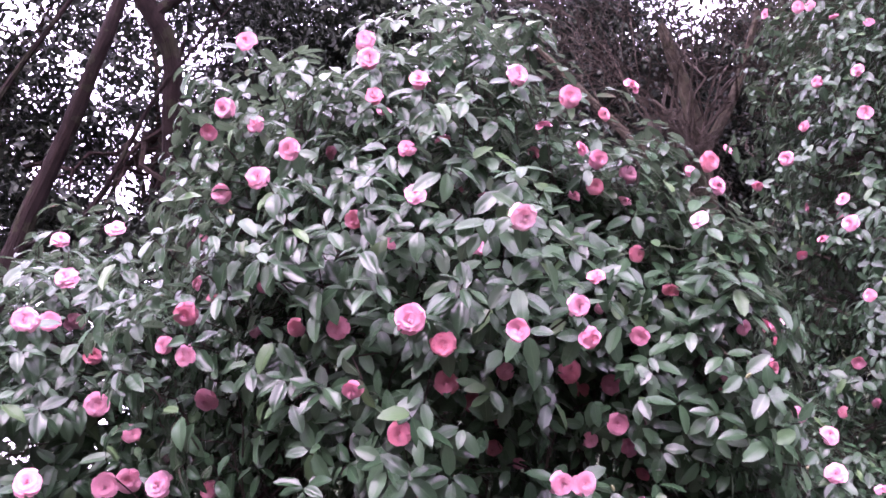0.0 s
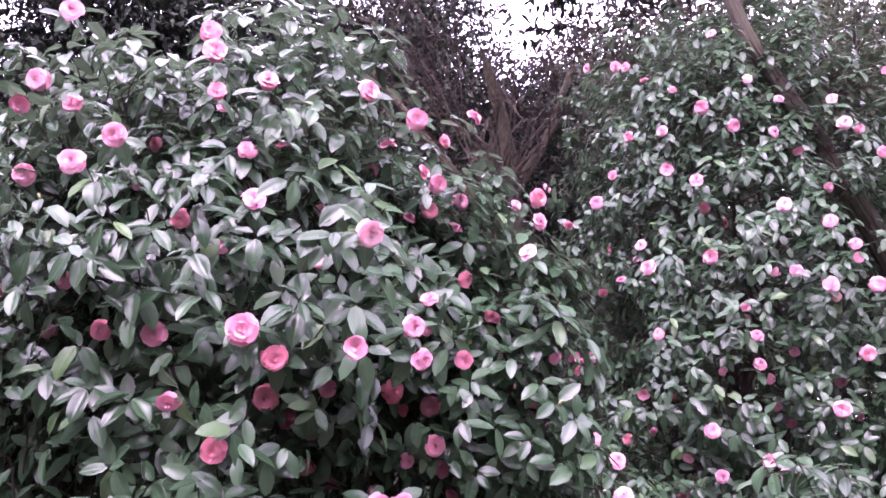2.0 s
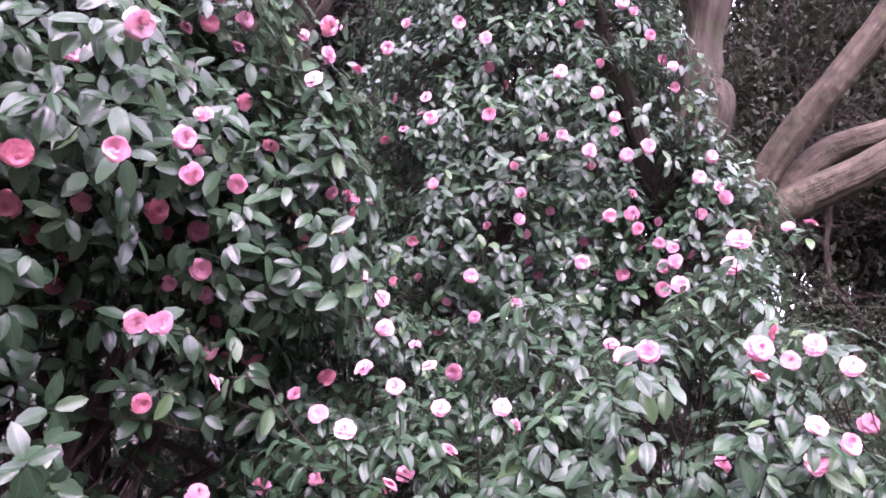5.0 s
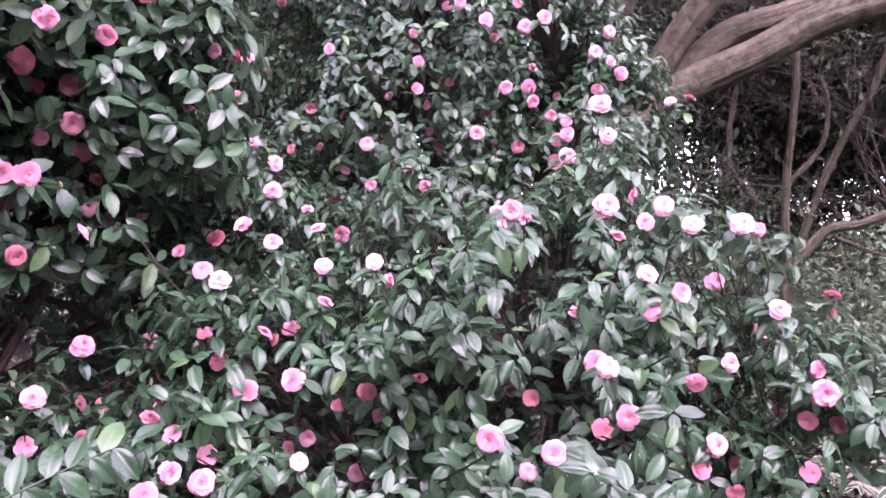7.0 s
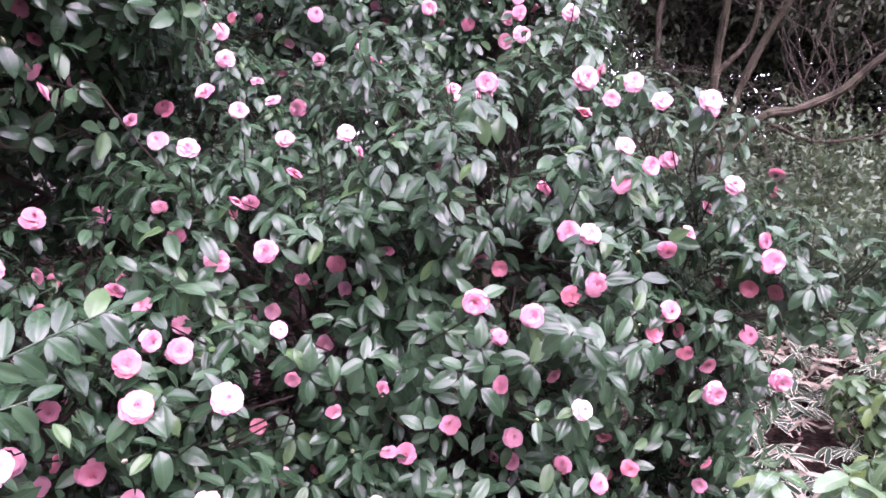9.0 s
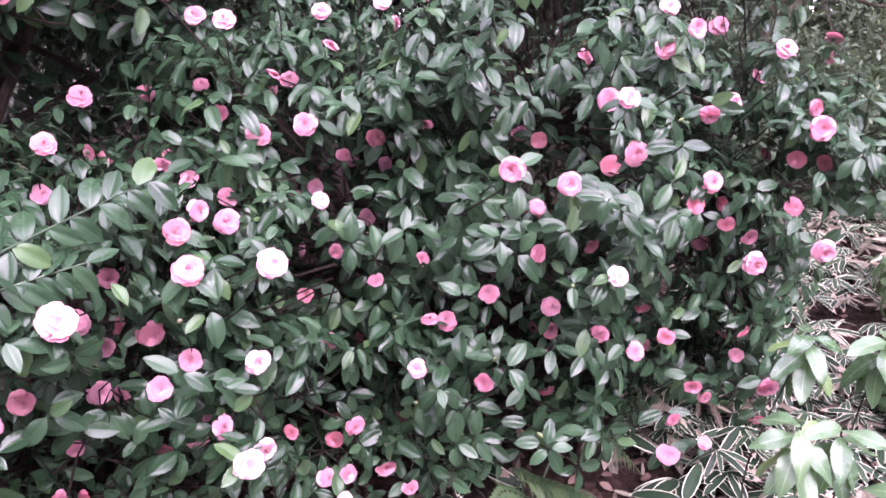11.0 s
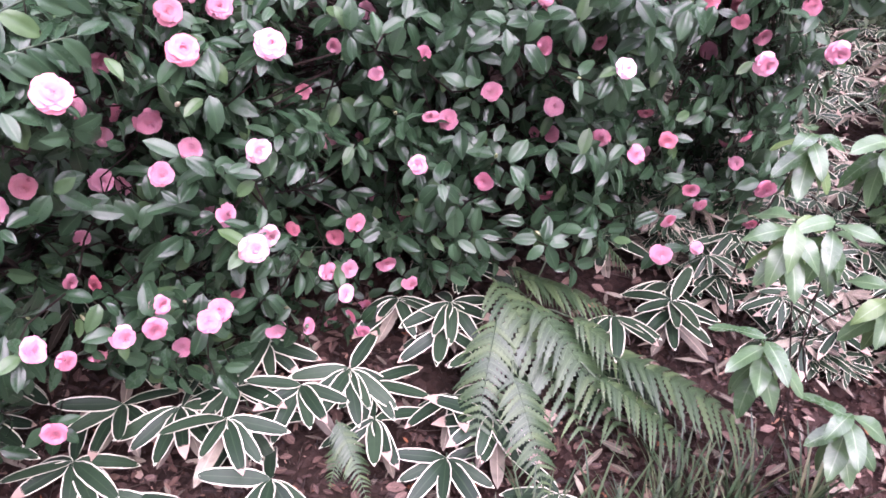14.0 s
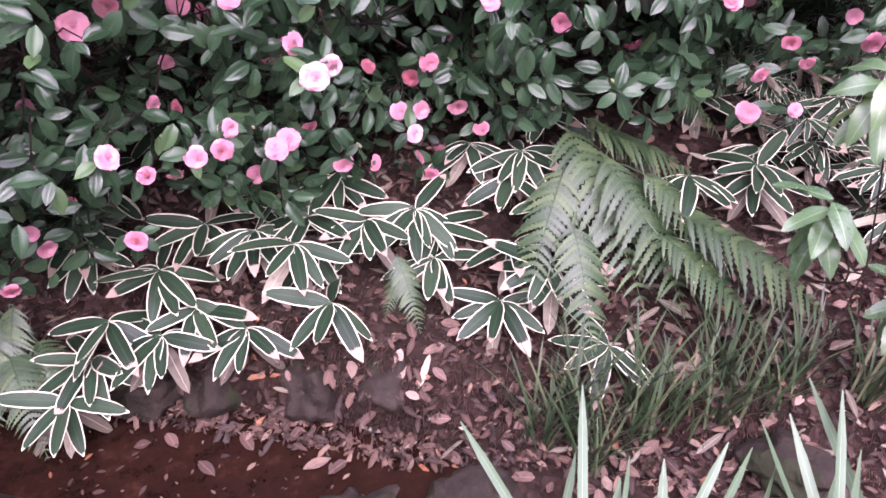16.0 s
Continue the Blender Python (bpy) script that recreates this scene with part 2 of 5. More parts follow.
def mesh_of(name, verts, quads, material, uv=None, smooth=True):
    """One mesh from arrays: verts (n, 3), quads (m, 4), uv (n, 2) per vertex."""
    verts, quads = np.asarray(verts, np.float32), np.asarray(quads, np.int32)
    me = bpy.data.meshes.new(name)
    me.vertices.add(len(verts))
    me.vertices.foreach_set("co", verts.ravel())
    me.loops.add(quads.size)
    me.loops.foreach_set("vertex_index", quads.ravel())
    me.polygons.add(len(quads))
    me.polygons.foreach_set("loop_start", np.arange(0, quads.size, 4, dtype=np.int32))
    me.polygons.foreach_set("use_smooth", np.full(len(quads), smooth))
    if uv is not None:
        layer = me.uv_layers.new(name="UVMap")
        layer.data.foreach_set("uv", np.asarray(uv, np.float32)[quads.ravel()].ravel())
    me.update(calc_edges=True)
    me.materials.append(material)
    return me


def thing(name, at, label, category, group="", kind=""):
    """A thing's Empty at its base."""
    ob = new(name)
    ob.empty_display_size = 0.05
    ob.location = at
    return tagged(ob, label, category, group, kind)


def part(name, me, parent, label="", place=None, colour=None, kind=""):
    """One mesh object under a thing or part; place is its pose in the world, or in its own mesh's frame when None."""
    ob = new(name, me)
    ob.parent = parent
    root, shift = parent, Vector()
    while root is not None:
        shift += root.location
        root = root.parent
    ob.matrix_basis = Matrix.Translation(-shift) @ (place if place is not None else Matrix())
    if colour:
        ob.color = colour
    if label:
        ob["label"] = label
    if kind:
        ob["kind"] = kind
    return ob


def grid(rows, cols):
    i = np.arange(rows - 1)[:, None] * cols + np.arange(cols - 1)
    return np.stack([i, i + 1, i + cols + 1, i + cols], -1).reshape(-1, 4)


def blade(length, width, profile, rows=6, fold=0.25, droop=0.2, cols=3, wave=0.0):
    """A leaf along +y with its face to +z: verts, quads, uv."""
    v = np.linspace(0, 1, rows) if rows != 5 else np.array([0, 0.14, 0.45, 0.80, 1.0])
    half = np.interp(v, profile[0], profile[1]) * width / 2
    u = np.linspace(-1, 1, cols)
    x = half[:, None] * u
    y = np.repeat((v - 0.12 * droop * v**2)[:, None] * length, cols, 1)
    z = (np.abs(u) * 1.7 - 0.9 * u**2) * half[:, None] * fold - (droop * length * v**2)[:, None] + wave * width * np.sin(v * 9)[:, None] * u
    verts = np.stack([x, y, z], -1).reshape(-1, 3)
    uv = np.stack([np.repeat((u * 0.5 + 0.5)[None], rows, 0), np.repeat(v[:, None], cols, 1)], -1).reshape(-1, 2)
    return verts, grid(rows, cols), uv


OVAL = ([0, 0.06, 0.22, 0.45, 0.70, 0.86, 0.94, 1], [0.06, 0.44, 0.88, 1.0, 0.88, 0.54, 0.20, 0.03])
LANCE = ([0, 0.08, 0.25, 0.5, 0.8, 0.94, 1], [0.08, 0.55, 0.92, 1.0, 0.8, 0.42, 0.04])
BLUNT = ([0, 0.1, 0.6, 0.88, 0.97, 1], [0.8, 1.0, 0.98, 0.82, 0.5, 0.12])
STRAP = ([0, 0.1, 0.5, 0.8, 0.95, 1], [0.8, 1.0, 0.95, 0.7, 0.35, 0.05])


def frames(ahead, up):
    """Turns (n, 3, 3) whose y axis runs along ahead and whose z axis is near up."""
    y = ahead / np.linalg.norm(ahead, axis=1, keepdims=True)
    x = np.cross(y, up)
    x /= np.linalg.norm(x, axis=1, keepdims=True) + 1e-9
    return np.stack([x, y, np.cross(x, y)], -1)


def strew(template, places, turns, sizes):
    """Many copies of one template as arrays."""
    verts, quads, uv = template
    out = np.einsum("nij,kj->nki", turns * np.asarray(sizes)[:, None, None], verts) + places[:, None, :]
    return out.reshape(-1, 3), (quads[None] + (np.arange(len(places)) * len(verts))[:, None, None]).reshape(-1, 4), np.tile(uv, (len(places), 1))


def gathered(pieces):
    """Several (verts, quads, uv) as one."""
    vs, qs, us, n = [], [], [], 0
    for verts, quads, uv in pieces:
        vs.append(verts), qs.append(quads + n), us.append(uv)
        n += len(verts)
    return np.concatenate(vs), np.concatenate(qs), np.concatenate(us)


def tube(points, radii, sides=6):
    """A round, tapering stem through points."""
    p = np.asarray(points, float)
    r = np.interp(np.linspace(0, 1, len(p)), np.linspace(0, 1, len(radii)), radii)
    d = np.gradient(p, axis=0)
    d /= np.linalg.norm(d, axis=1, keepdims=True) + 1e-9
    ref = np.array([0.31, 0.22, 0.92]) if abs(d[:, 2]).mean() < 0.9 else np.array([1.0, 0.1, 0.0])
    a = np.cross(d, ref)
    a /= np.linalg.norm(a, axis=1, keepdims=True) + 1e-9
    b = np.cross(d, a)
    th = np.linspace(0, 2 * np.pi, sides + 1)
    ring = p[:, None] + r[:, None, None] * (a[:, None] * np.cos(th)[:, None] + b[:, None] * np.sin(th)[:, None])
    uv = np.stack(np.broadcast_arrays(th / 6.283, np.linspace(0, 1, len(p))[:, None]), -1).reshape(-1, 2)
    return ring.reshape(-1, 3), grid(len(p), sides + 1), uv


def bent(a, b, steps=7, sag=0.0, wander=0.05):
    """A crooked line from a to b."""
    a, b = np.asarray(a, float), np.asarray(b, float)
    t = np.linspace(0, 1, steps)[:, None]
    size = np.linalg.norm(b - a)
    jog = rng.normal(0, wander * size, (steps, 3)) * np.sin(np.pi * t)
    return a + (b - a) * t + jog - np.array([0, 0, 1.0]) * sag * size * np.sin(np.pi * t)


def curve(points, steps=14, knobs=0.0):
    """A smooth line through a few points."""
    p = np.asarray(points, float)
    q = np.concatenate([2 * p[:1] - p[1:2], p, 2 * p[-1:] - p[-2:-1]])
    out = []
    for i in range(len(p) - 1):
        for t in np.linspace(0, 1, steps, endpoint=False):
            a, b, c, d = q[i:i + 4]
            out.append(0.5 * (2 * b + (c - a) * t + (2 * a - 5 * b + 4 * c - d) * t**2 + (3 * b - a - 3 * c + d) * t**3))
    out = np.array(out + [p[-1]])
    return out + rng.normal(0, knobs, out.shape)


def ground_height(x, y):
    """The lie of the land: a near bank, a narrow stream, a bank beyond and a slow rise into the wood."""
    s = 0.669 * x + 0.743 * y
    far = np.interp(s, [1.2, 1.28, 1.4, 1.9, 2.6, 4.5, 10, 40], [-0.10, 0.10, 0.18, 0.36, 0.55, 0.82, 1.15, 1.6])
    near = np.interp(s, [-8, 0.1, 0.5, 0.72, 0.88], [0.75, 0.62, 0.42, 0.22, -0.10])
    wet = np.where(s > 1.04, far, near)
    dry = np.interp(s, [0.1, 0.5, 0.85, 1.25, 1.4, 1.9, 2.6, 4.5, 10, 40], [0.62, 0.36, 0.08, 0.07, 0.15, 0.36, 0.55, 0.82, 1.15, 1.6])
    k = np.clip((x - 0.68 - 0.06 * np.sin(9 * s)) / 0.16, 0, 1)
    return wet * (1 - k) + dry * k


def rough(x, y, f, seed=0.0):
    """A cheap smooth wobble."""
    return (np.sin(x * f + 1.3 * seed + 0.7 * np.sin(y * f * 0.8)) + np.sin(y * f * 1.17 + seed + 0.9 * np.sin(x * f * 1.3)) + 0.5 * np.sin((x + y) * f * 2.3 + seed)) / 2.5


# where the blooms sit: x, y, z, breadth in cm, and tone from pale pink (0) to deep rose (2) and near white (3), shade
# and glare included
FLOWERS_A1 = [(1.33, 3.15, 3.88, 5.7, 1), (-0.67, 2.18, 3.8, 7, 1), (-0.25, 2.06, 3.72, 7.2, 0), (0.62, 2.15, 3.61, 5.5, 1), (-0.43, 2.62, 3.6, 6.3, 1), (0.56, 2.31, 3.59, 4.9, 2), (-0.66, 2.35, 3.57, 7.1, 0), (0.99, 2.73, 3.57, 5.7, 1), (-0.22, 1.92, 3.56, 7, 0), (-0.73, 2.21, 3.56, 7.2, 0), (0.4, 2.07, 3.52, 7, 1), (0.33, 2.46, 3.52, 4.6, 2), (0.22, 1.93, 3.51, 6.9, 0), (-0.19, 2.12, 3.49, 4.4, 0), (0.7, 2.58, 3.49, 7.5, 0), (-0.21, 1.98, 3.47, 6.3, 2), (-0.07, 1.89, 3.47, 6.4, 1), (1.05, 2.63, 3.46, 7.4, 0), (0.32, 2.13, 3.45, 4.8, 0), (0, 2.21, 3.44, 5.3, 1)]
FLOWERS_A2 = [(-1.42, 3.04, 3.44, 8.5, 0), (-1.71, 3.15, 3.43, 8.5, 1), (-0.46, 2.63, 3.43, 5.7, 0), (0.89, 2.27, 3.39, 7.3, 2), (0.54, 2.43, 3.37, 6.6, 2), (-0.7, 2, 3.36, 5, 1), (0.5, 2.19, 3.36, 6.8, 0), (0.43, 2.1, 3.35, 5.1, 1), (0.05, 2.37, 3.34, 3.9, 2), (-0.47, 2.06, 3.33, 7.5, 1), (0.46, 2.42, 3.33, 4.8, 1), (0.65, 2.48, 3.33, 5.4, 0), (-0.11, 2.03, 3.32, 6.2, 1), (-0.6, 2.22, 3.31, 8, 1), (-0.94, 2.76, 3.31, 5.6, 1), (-0.75, 2.33, 3.3, 6.8, 1), (0.14, 2.36, 3.29, 5, 0), (-0.28, 2.19, 3.15, 6.4, 2), (-0.08, 1.94, 3.13, 6.4, 0), (0.77, 2.09, 3.11, 5, 0)]
FLOWERS_A3 = [(-0.94, 2.75, 3.11, 5.9, 1), (-0.16, 2.25, 3.1, 4.3, 1), (0.64, 2.34, 3.09, 6.2, 2), (-1.36, 2.59, 3.08, 8.5, 0), (-0.62, 2.5, 3.03, 6.1, 1), (-0.84, 2.66, 3.02, 4.4, 2), (-1.48, 2.93, 3, 8.5, 0), (0.78, 2.47, 3, 6.5, 2), (0.1, 1.99, 2.99, 3.8, 1), (1.23, 2.81, 2.96, 6.5, 0), (0.19, 1.65, 2.95, 7, 3), (1.38, 3.04, 2.95, 5.5, 2), (0.44, 2.05, 2.92, 4.6, 2), (0.51, 2.32, 2.9, 4.4, 1), (-0.67, 2.62, 2.89, 5.4, 1), (-1.28, 2.38, 2.87, 6.7, 1), (1.01, 2.47, 2.87, 5.1, 1), (1.04, 2.91, 2.87, 6.1, 0), (-0.79, 2.24, 2.86, 7.4, 1), (-0.48, 2.39, 2.85, 6.4, 2)]
FLOWERS_A4 = [(-0.95, 2.52, 2.82, 7, 1), (1.31, 2.98, 2.82, 7.5, 2), (-1.21, 2.11, 2.81, 7.9, 0), (-1.25, 2.65, 2.81, 6.7, 2), (0.35, 1.87, 2.79, 6.2, 0), (0.6, 2.24, 2.79, 6.1, 1), (0.97, 3.14, 2.79, 4.5, 0), (-0.3, 2.09, 2.78, 6.9, 0), (1.06, 2.84, 2.75, 7.6, 1), (0.8, 2.93, 2.75, 8.3, 0), (-0.78, 2.25, 2.73, 7.3, 0), (-0.08, 1.76, 2.73, 8.5, 0), (1.32, 3.16, 2.73, 5.4, 1), (0.4, 2.37, 2.71, 8.1, 2), (0.38, 1.9, 2.71, 6.1, 0), (0.2, 2.39, 2.71, 5.9, 2), (0.18, 1.71, 2.69, 6.1, 0), (0.56, 2.5, 2.68, 7.6, 1), (0, 1.82, 2.68, 6.7, 2), (0.47, 2.56, 2.68, 6, 2)]
FLOWERS_A5 = [(-0.51, 2.62, 2.68, 3.6, 1), (0.01, 2.3, 2.66, 8.1, 2), (0.1, 2.68, 2.65, 7.4, 2), (-0.78, 2.48, 2.63, 8.5, 0), (-1.15, 2.52, 2.62, 8.5, 0), (0.21, 2.82, 2.6, 4.3, 2), (-0.23, 1.91, 2.58, 5.9, 0), (-0.98, 2.76, 2.57, 5.3, 1), (0.54, 2.37, 2.54, 7.4, 1), (-1.04, 2.56, 2.53, 6.7, 1), (0.47, 2.45, 2.5, 5.5, 1), (-0.12, 2.12, 2.49, 7.4, 2), (0.62, 2.6, 2.49, 6.7, 1), (0.17, 2.63, 2.49, 6.4, 2), (1.38, 3.32, 2.47, 3.8, 1), (0.26, 2.68, 2.43, 5.2, 1), (-0.33, 2.66, 2.41, 4.2, 1), (0.41, 2.65, 2.41, 6.1, 0), (0.67, 2.63, 2.4, 5.4, 2), (-1.03, 2.57, 2.38, 8.5, 0)]
FLOWERS_A6 = [(-1.13, 2.13, 2.36, 8, 0), (-1.07, 2.48, 2.36, 8.5, 0), (-0.85, 2.34, 2.36, 8.5, 0), (0.39, 2.17, 2.36, 7.8, 0), (0.33, 2.18, 2.36, 7.6, 0), (-0.77, 2.59, 2.35, 6.9, 2), (-0.08, 2.71, 2.35, 6.2, 2), (0.76, 2.81, 2.28, 5.9, 2), (0.4, 2.38, 2.14, 6.8, 2)]
FLOWERS_B1 = [(2.23, 2.9, 4.79, 4.7, 1), (1.72, 3.36, 4.78, 4.4, 1), (1.91, 3.26, 4.76, 5.5, 0), (1.82, 3.22, 4.72, 6, 1), (1.96, 3.17, 4.61, 5.3, 1), (2.14, 3.18, 4.6, 4.7, 1), (2.95, 2.54, 4.46, 4.8, 1), (2.52, 2.82, 4.39, 5.3, 0), (2.22, 2.68, 4.37, 5.5, 0), (2.85, 2.4, 4.3, 4.5, 0), (3.05, 2.55, 4.28, 4.8, 1), (2.57, 2.54, 4.23, 5.6, 1), (1.94, 2.69, 4.17, 6.9, 0), (1.84, 2.88, 4.13, 5.9, 1), (2.76, 2.6, 4.13, 6.4, 0), (2.62, 2.54, 4.11, 6.8, 0), (1.81, 3.34, 4.1, 5.7, 1), (1.65, 2.88, 4.07, 5.1, 1), (2.54, 2.78, 4.07, 5.7, 1), (1.95, 2.5, 3.97, 6, 0)]
FLOWERS_B2 = [(2.15, 2.49, 3.96, 5, 0), (2.64, 2.39, 3.88, 4.8, 1), (2.66, 2.75, 3.87, 5.7, 1), (1.77, 2.78, 3.86, 6.1, 1), (2.88, 2.52, 3.86, 6.3, 0), (1.6, 3.49, 3.84, 5.6, 1), (1.6, 3.15, 3.83, 7, 0), (1.92, 2.77, 3.82, 6.2, 1), (2.1, 2.98, 3.79, 6, 2), (2.3, 3.11, 3.78, 5.7, 1), (3.03, 2.58, 3.76, 5.8, 1), (2.75, 2.35, 3.73, 5.9, 0), (1.8, 3.41, 3.69, 5, 1), (1.84, 3.17, 3.63, 6.2, 1), (1.92, 3.36, 3.63, 4.6, 1), (2.13, 2.48, 3.6, 6.4, 0), (2.34, 2.46, 3.54, 6.1, 1), (2.71, 2.71, 3.49, 4.9, 1), (2.45, 2.97, 3.48, 4.6, 1), (1.76, 3.26, 3.47, 4.1, 1)]
FLOWERS_B3 = [(2.46, 2.47, 3.45, 5.6, 1), (1.92, 2.74, 3.43, 7, 1), (1.64, 3.24, 3.39, 4.6, 1), (1.63, 2.79, 3.37, 6.7, 0), (2.72, 2.9, 3.35, 5, 1), (2.17, 2.52, 3.32, 6.1, 0), (3.01, 2.35, 3.32, 6.7, 0), (2.43, 3.22, 3.3, 5.7, 0), (2.48, 2.29, 3.26, 7.3, 0), (2.5, 2.44, 3.26, 7.2, 0), (2.24, 2.42, 3.23, 6.8, 0), (2.12, 2.81, 3.23, 5, 1), (2.89, 2.34, 3.19, 7.3, 0), (2.88, 2.76, 3.19, 5.6, 1), (3.13, 2.37, 3.13, 8, 0), (1.71, 2.89, 3.1, 3.9, 2), (2.8, 2.17, 3.09, 5.9, 1), (2.1, 2.74, 3.08, 5.7, 0), (1.57, 3.24, 3.06, 4.8, 1), (2.39, 2.86, 3.05, 5.2, 1)]
FLOWERS_B4 = [(3.02, 2.72, 3.05, 5.4, 1), (3.06, 2.47, 3.05, 6.7, 1), (2.32, 3.3, 3.04, 5, 1), (2.63, 2.54, 3.01, 7.7, 0), (2.48, 2.54, 2.98, 6.7, 1), (1.31, 2.87, 2.97, 6.4, 1), (2.14, 2.8, 2.97, 6, 0), (2.76, 3.01, 2.96, 6.6, 1), (2.35, 3, 2.95, 5, 1), (2.62, 2.5, 2.93, 7, 1), (3.05, 2.87, 2.93, 4.5, 1), (1.33, 3.29, 2.91, 6, 0), (2.07, 3.36, 2.91, 4.9, 2), (1.79, 3.2, 2.89, 6.1, 1), (2.83, 1.86, 2.86, 5.8, 0), (2.5, 3.17, 2.85, 5.3, 1), (2.81, 2.45, 2.85, 6.4, 1), (3.08, 2.55, 2.85, 6.2, 1), (2.57, 2.33, 2.83, 5.9, 0), (2.77, 2.94, 2.78, 5, 1)]
FLOWERS_B5 = [(2.51, 3.1, 2.77, 6.1, 2), (2.75, 2.39, 2.77, 7.3, 0), (2.8, 2.5, 2.76, 6.9, 1), (2.04, 3.56, 2.76, 4.7, 1), (2.34, 2.59, 2.75, 7, 1), (2.67, 2.65, 2.73, 6.9, 1), (1.89, 2.84, 2.68, 6.6, 0), (1.71, 3.25, 2.68, 5.6, 2), (2.8, 2.51, 2.65, 8.5, 0), (2.57, 2.22, 2.63, 7.8, 1), (1.3, 2.78, 2.62, 6.5, 0), (1.04, 3.03, 2.6, 5.6, 1), (2, 3.21, 2.6, 5.3, 0), (2.16, 2.85, 2.57, 5.4, 0), (1.44, 2.86, 2.55, 7.3, 1), (1.98, 2.63, 2.54, 4.6, 1), (2.18, 2.78, 2.5, 6.5, 1), (1.97, 2.93, 2.5, 5.9, 0), (2.26, 2.99, 2.44, 5.2, 1), (1.79, 2.96, 2.43, 5.8, 0)]
FLOWERS_B6 = [(1.03, 2.85, 2.39, 7.3, 1), (2.42, 3.16, 2.39, 5.4, 2), (1.54, 2.75, 2.35, 5.8, 1)]
FLOWERS_C1 = [(2.79, 1.74, 2.85, 6.1, 0), (1.38, 2.93, 2.64, 6.6, 0), (2.26, 1.74, 2.63, 7.5, 1), (1.69, 1.3, 2.6, 6.4, 1), (1.27, 2.52, 2.4, 6.7, 0), (2.19, 2.27, 2.36, 7.3, 1), (1.98, 1.4, 2.36, 4.1, 1), (2.11, 2.03, 2.32, 8.5, 0), (1.91, 1.24, 2.32, 6.3, 0), (1.59, 1.19, 2.3, 7, 1), (0.64, 2.56, 2.3, 6.6, 0), (1.56, 1.52, 2.3, 7.1, 0), (1.94, 1.97, 2.3, 8.5, 1), (0.82, 2.67, 2.29, 7.7, 0), (2, 1.37, 2.28, 5.9, 0), (2.45, 1.24, 2.27, 5.5, 1), (1.93, 1, 2.26, 6.6, 0), (1.45, 2.49, 2.26, 5.8, 0), (1.91, 1.14, 2.26, 6.1, 1), (1.52, 2.43, 2.24, 7.1, 0)]
FLOWERS_C2 = [(0.99, 2.13, 2.24, 6.2, 1), (1.95, 1.44, 2.23, 4.8, 2), (1.12, 2.7, 2.22, 7.7, 2), (0.5, 1.97, 2.21, 5.4, 0), (1.04, 2.03, 2.19, 5.7, 0), (2.09, 2.54, 2.18, 4, 1), (0.91, 2.48, 2.16, 5.3, 1), (1.26, 1.8, 2.14, 5.5, 0), (1.59, 1.06, 2.12, 3.6, 0), (1.32, 2.21, 2.12, 6.8, 1), (0.96, 2.4, 2.1, 6.8, 1), (2.37, 1.35, 2.09, 7.1, 1), (0.85, 1.97, 2.08, 6.4, 0), (1.35, 1.86, 2.08, 4.6, 1), (1.79, 1.1, 2.07, 5.5, 1), (2.55, 1.04, 2.05, 6.3, 0), (1.91, 2.06, 2.04, 3.9, 1), (1.78, 1.18, 2.02, 6.2, 1), (2.17, 1.02, 2.02, 6.6, 0), (1.18, 1.95, 2.01, 5.3, 1)]
FLOWERS_C3 = [(2.61, 1.07, 1.99, 5.1, 1), (1.78, 1.46, 1.99, 3.6, 1), (2.49, 1.25, 1.92, 6, 1), (1.39, 1.02, 1.91, 5.7, 1), (1.29, 2.39, 1.89, 6.9, 0), (1.6, 1.23, 1.88, 6.9, 0), (1.03, 2.55, 1.87, 5.9, 1), (2.04, 1.1, 1.86, 6.3, 0), (1.64, 0.95, 1.86, 4.4, 0), (2.22, 0.93, 1.85, 4.3, 1), (1.23, 2.4, 1.85, 4.6, 1), (2.13, 0.87, 1.8, 8.4, 1), (1.05, 1.9, 1.79, 7.1, 0), (1.07, 2.51, 1.77, 7.4, 1), (1.49, 1.87, 1.76, 4.7, 1), (1.65, 1.6, 1.75, 4, 1), (1.64, 1.51, 1.74, 4.5, 2), (1.69, 1.19, 1.73, 7, 1), (1.21, 1.22, 1.73, 6.6, 1), (1.31, 1.9, 1.73, 6.2, 2)]
FLOWERS_C4 = [(1.66, 1.25, 1.69, 6.4, 2), (1.39, 1.18, 1.68, 6.7, 1), (2.38, 1.03, 1.67, 6.2, 2), (2.43, 0.96, 1.66, 5.9, 2), (2.49, 1.18, 1.66, 5.7, 2), (1.36, 2.16, 1.64, 4, 1), (0.72, 2.66, 1.63, 4.8, 2), (2.03, 1.13, 1.62, 7.1, 1), (1.43, 2.02, 1.62, 3.6, 1), (1.51, 2.32, 1.58, 4.8, 1), (1.5, 1.38, 1.57, 5.4, 1), (0.61, 2.48, 1.56, 6.5, 1), (1.56, 1.44, 1.54, 6.5, 2), (2.03, 1.18, 1.54, 6.8, 2), (1.25, 2.18, 1.54, 5.8, 0), (2.33, 1, 1.52, 6.2, 1), (2.05, 1.08, 1.49, 5.9, 2), (1.23, 2.27, 1.49, 5.4, 0), (2.37, 1.28, 1.48, 5.6, 2), (1.42, 1.3, 1.46, 5.4, 1)]
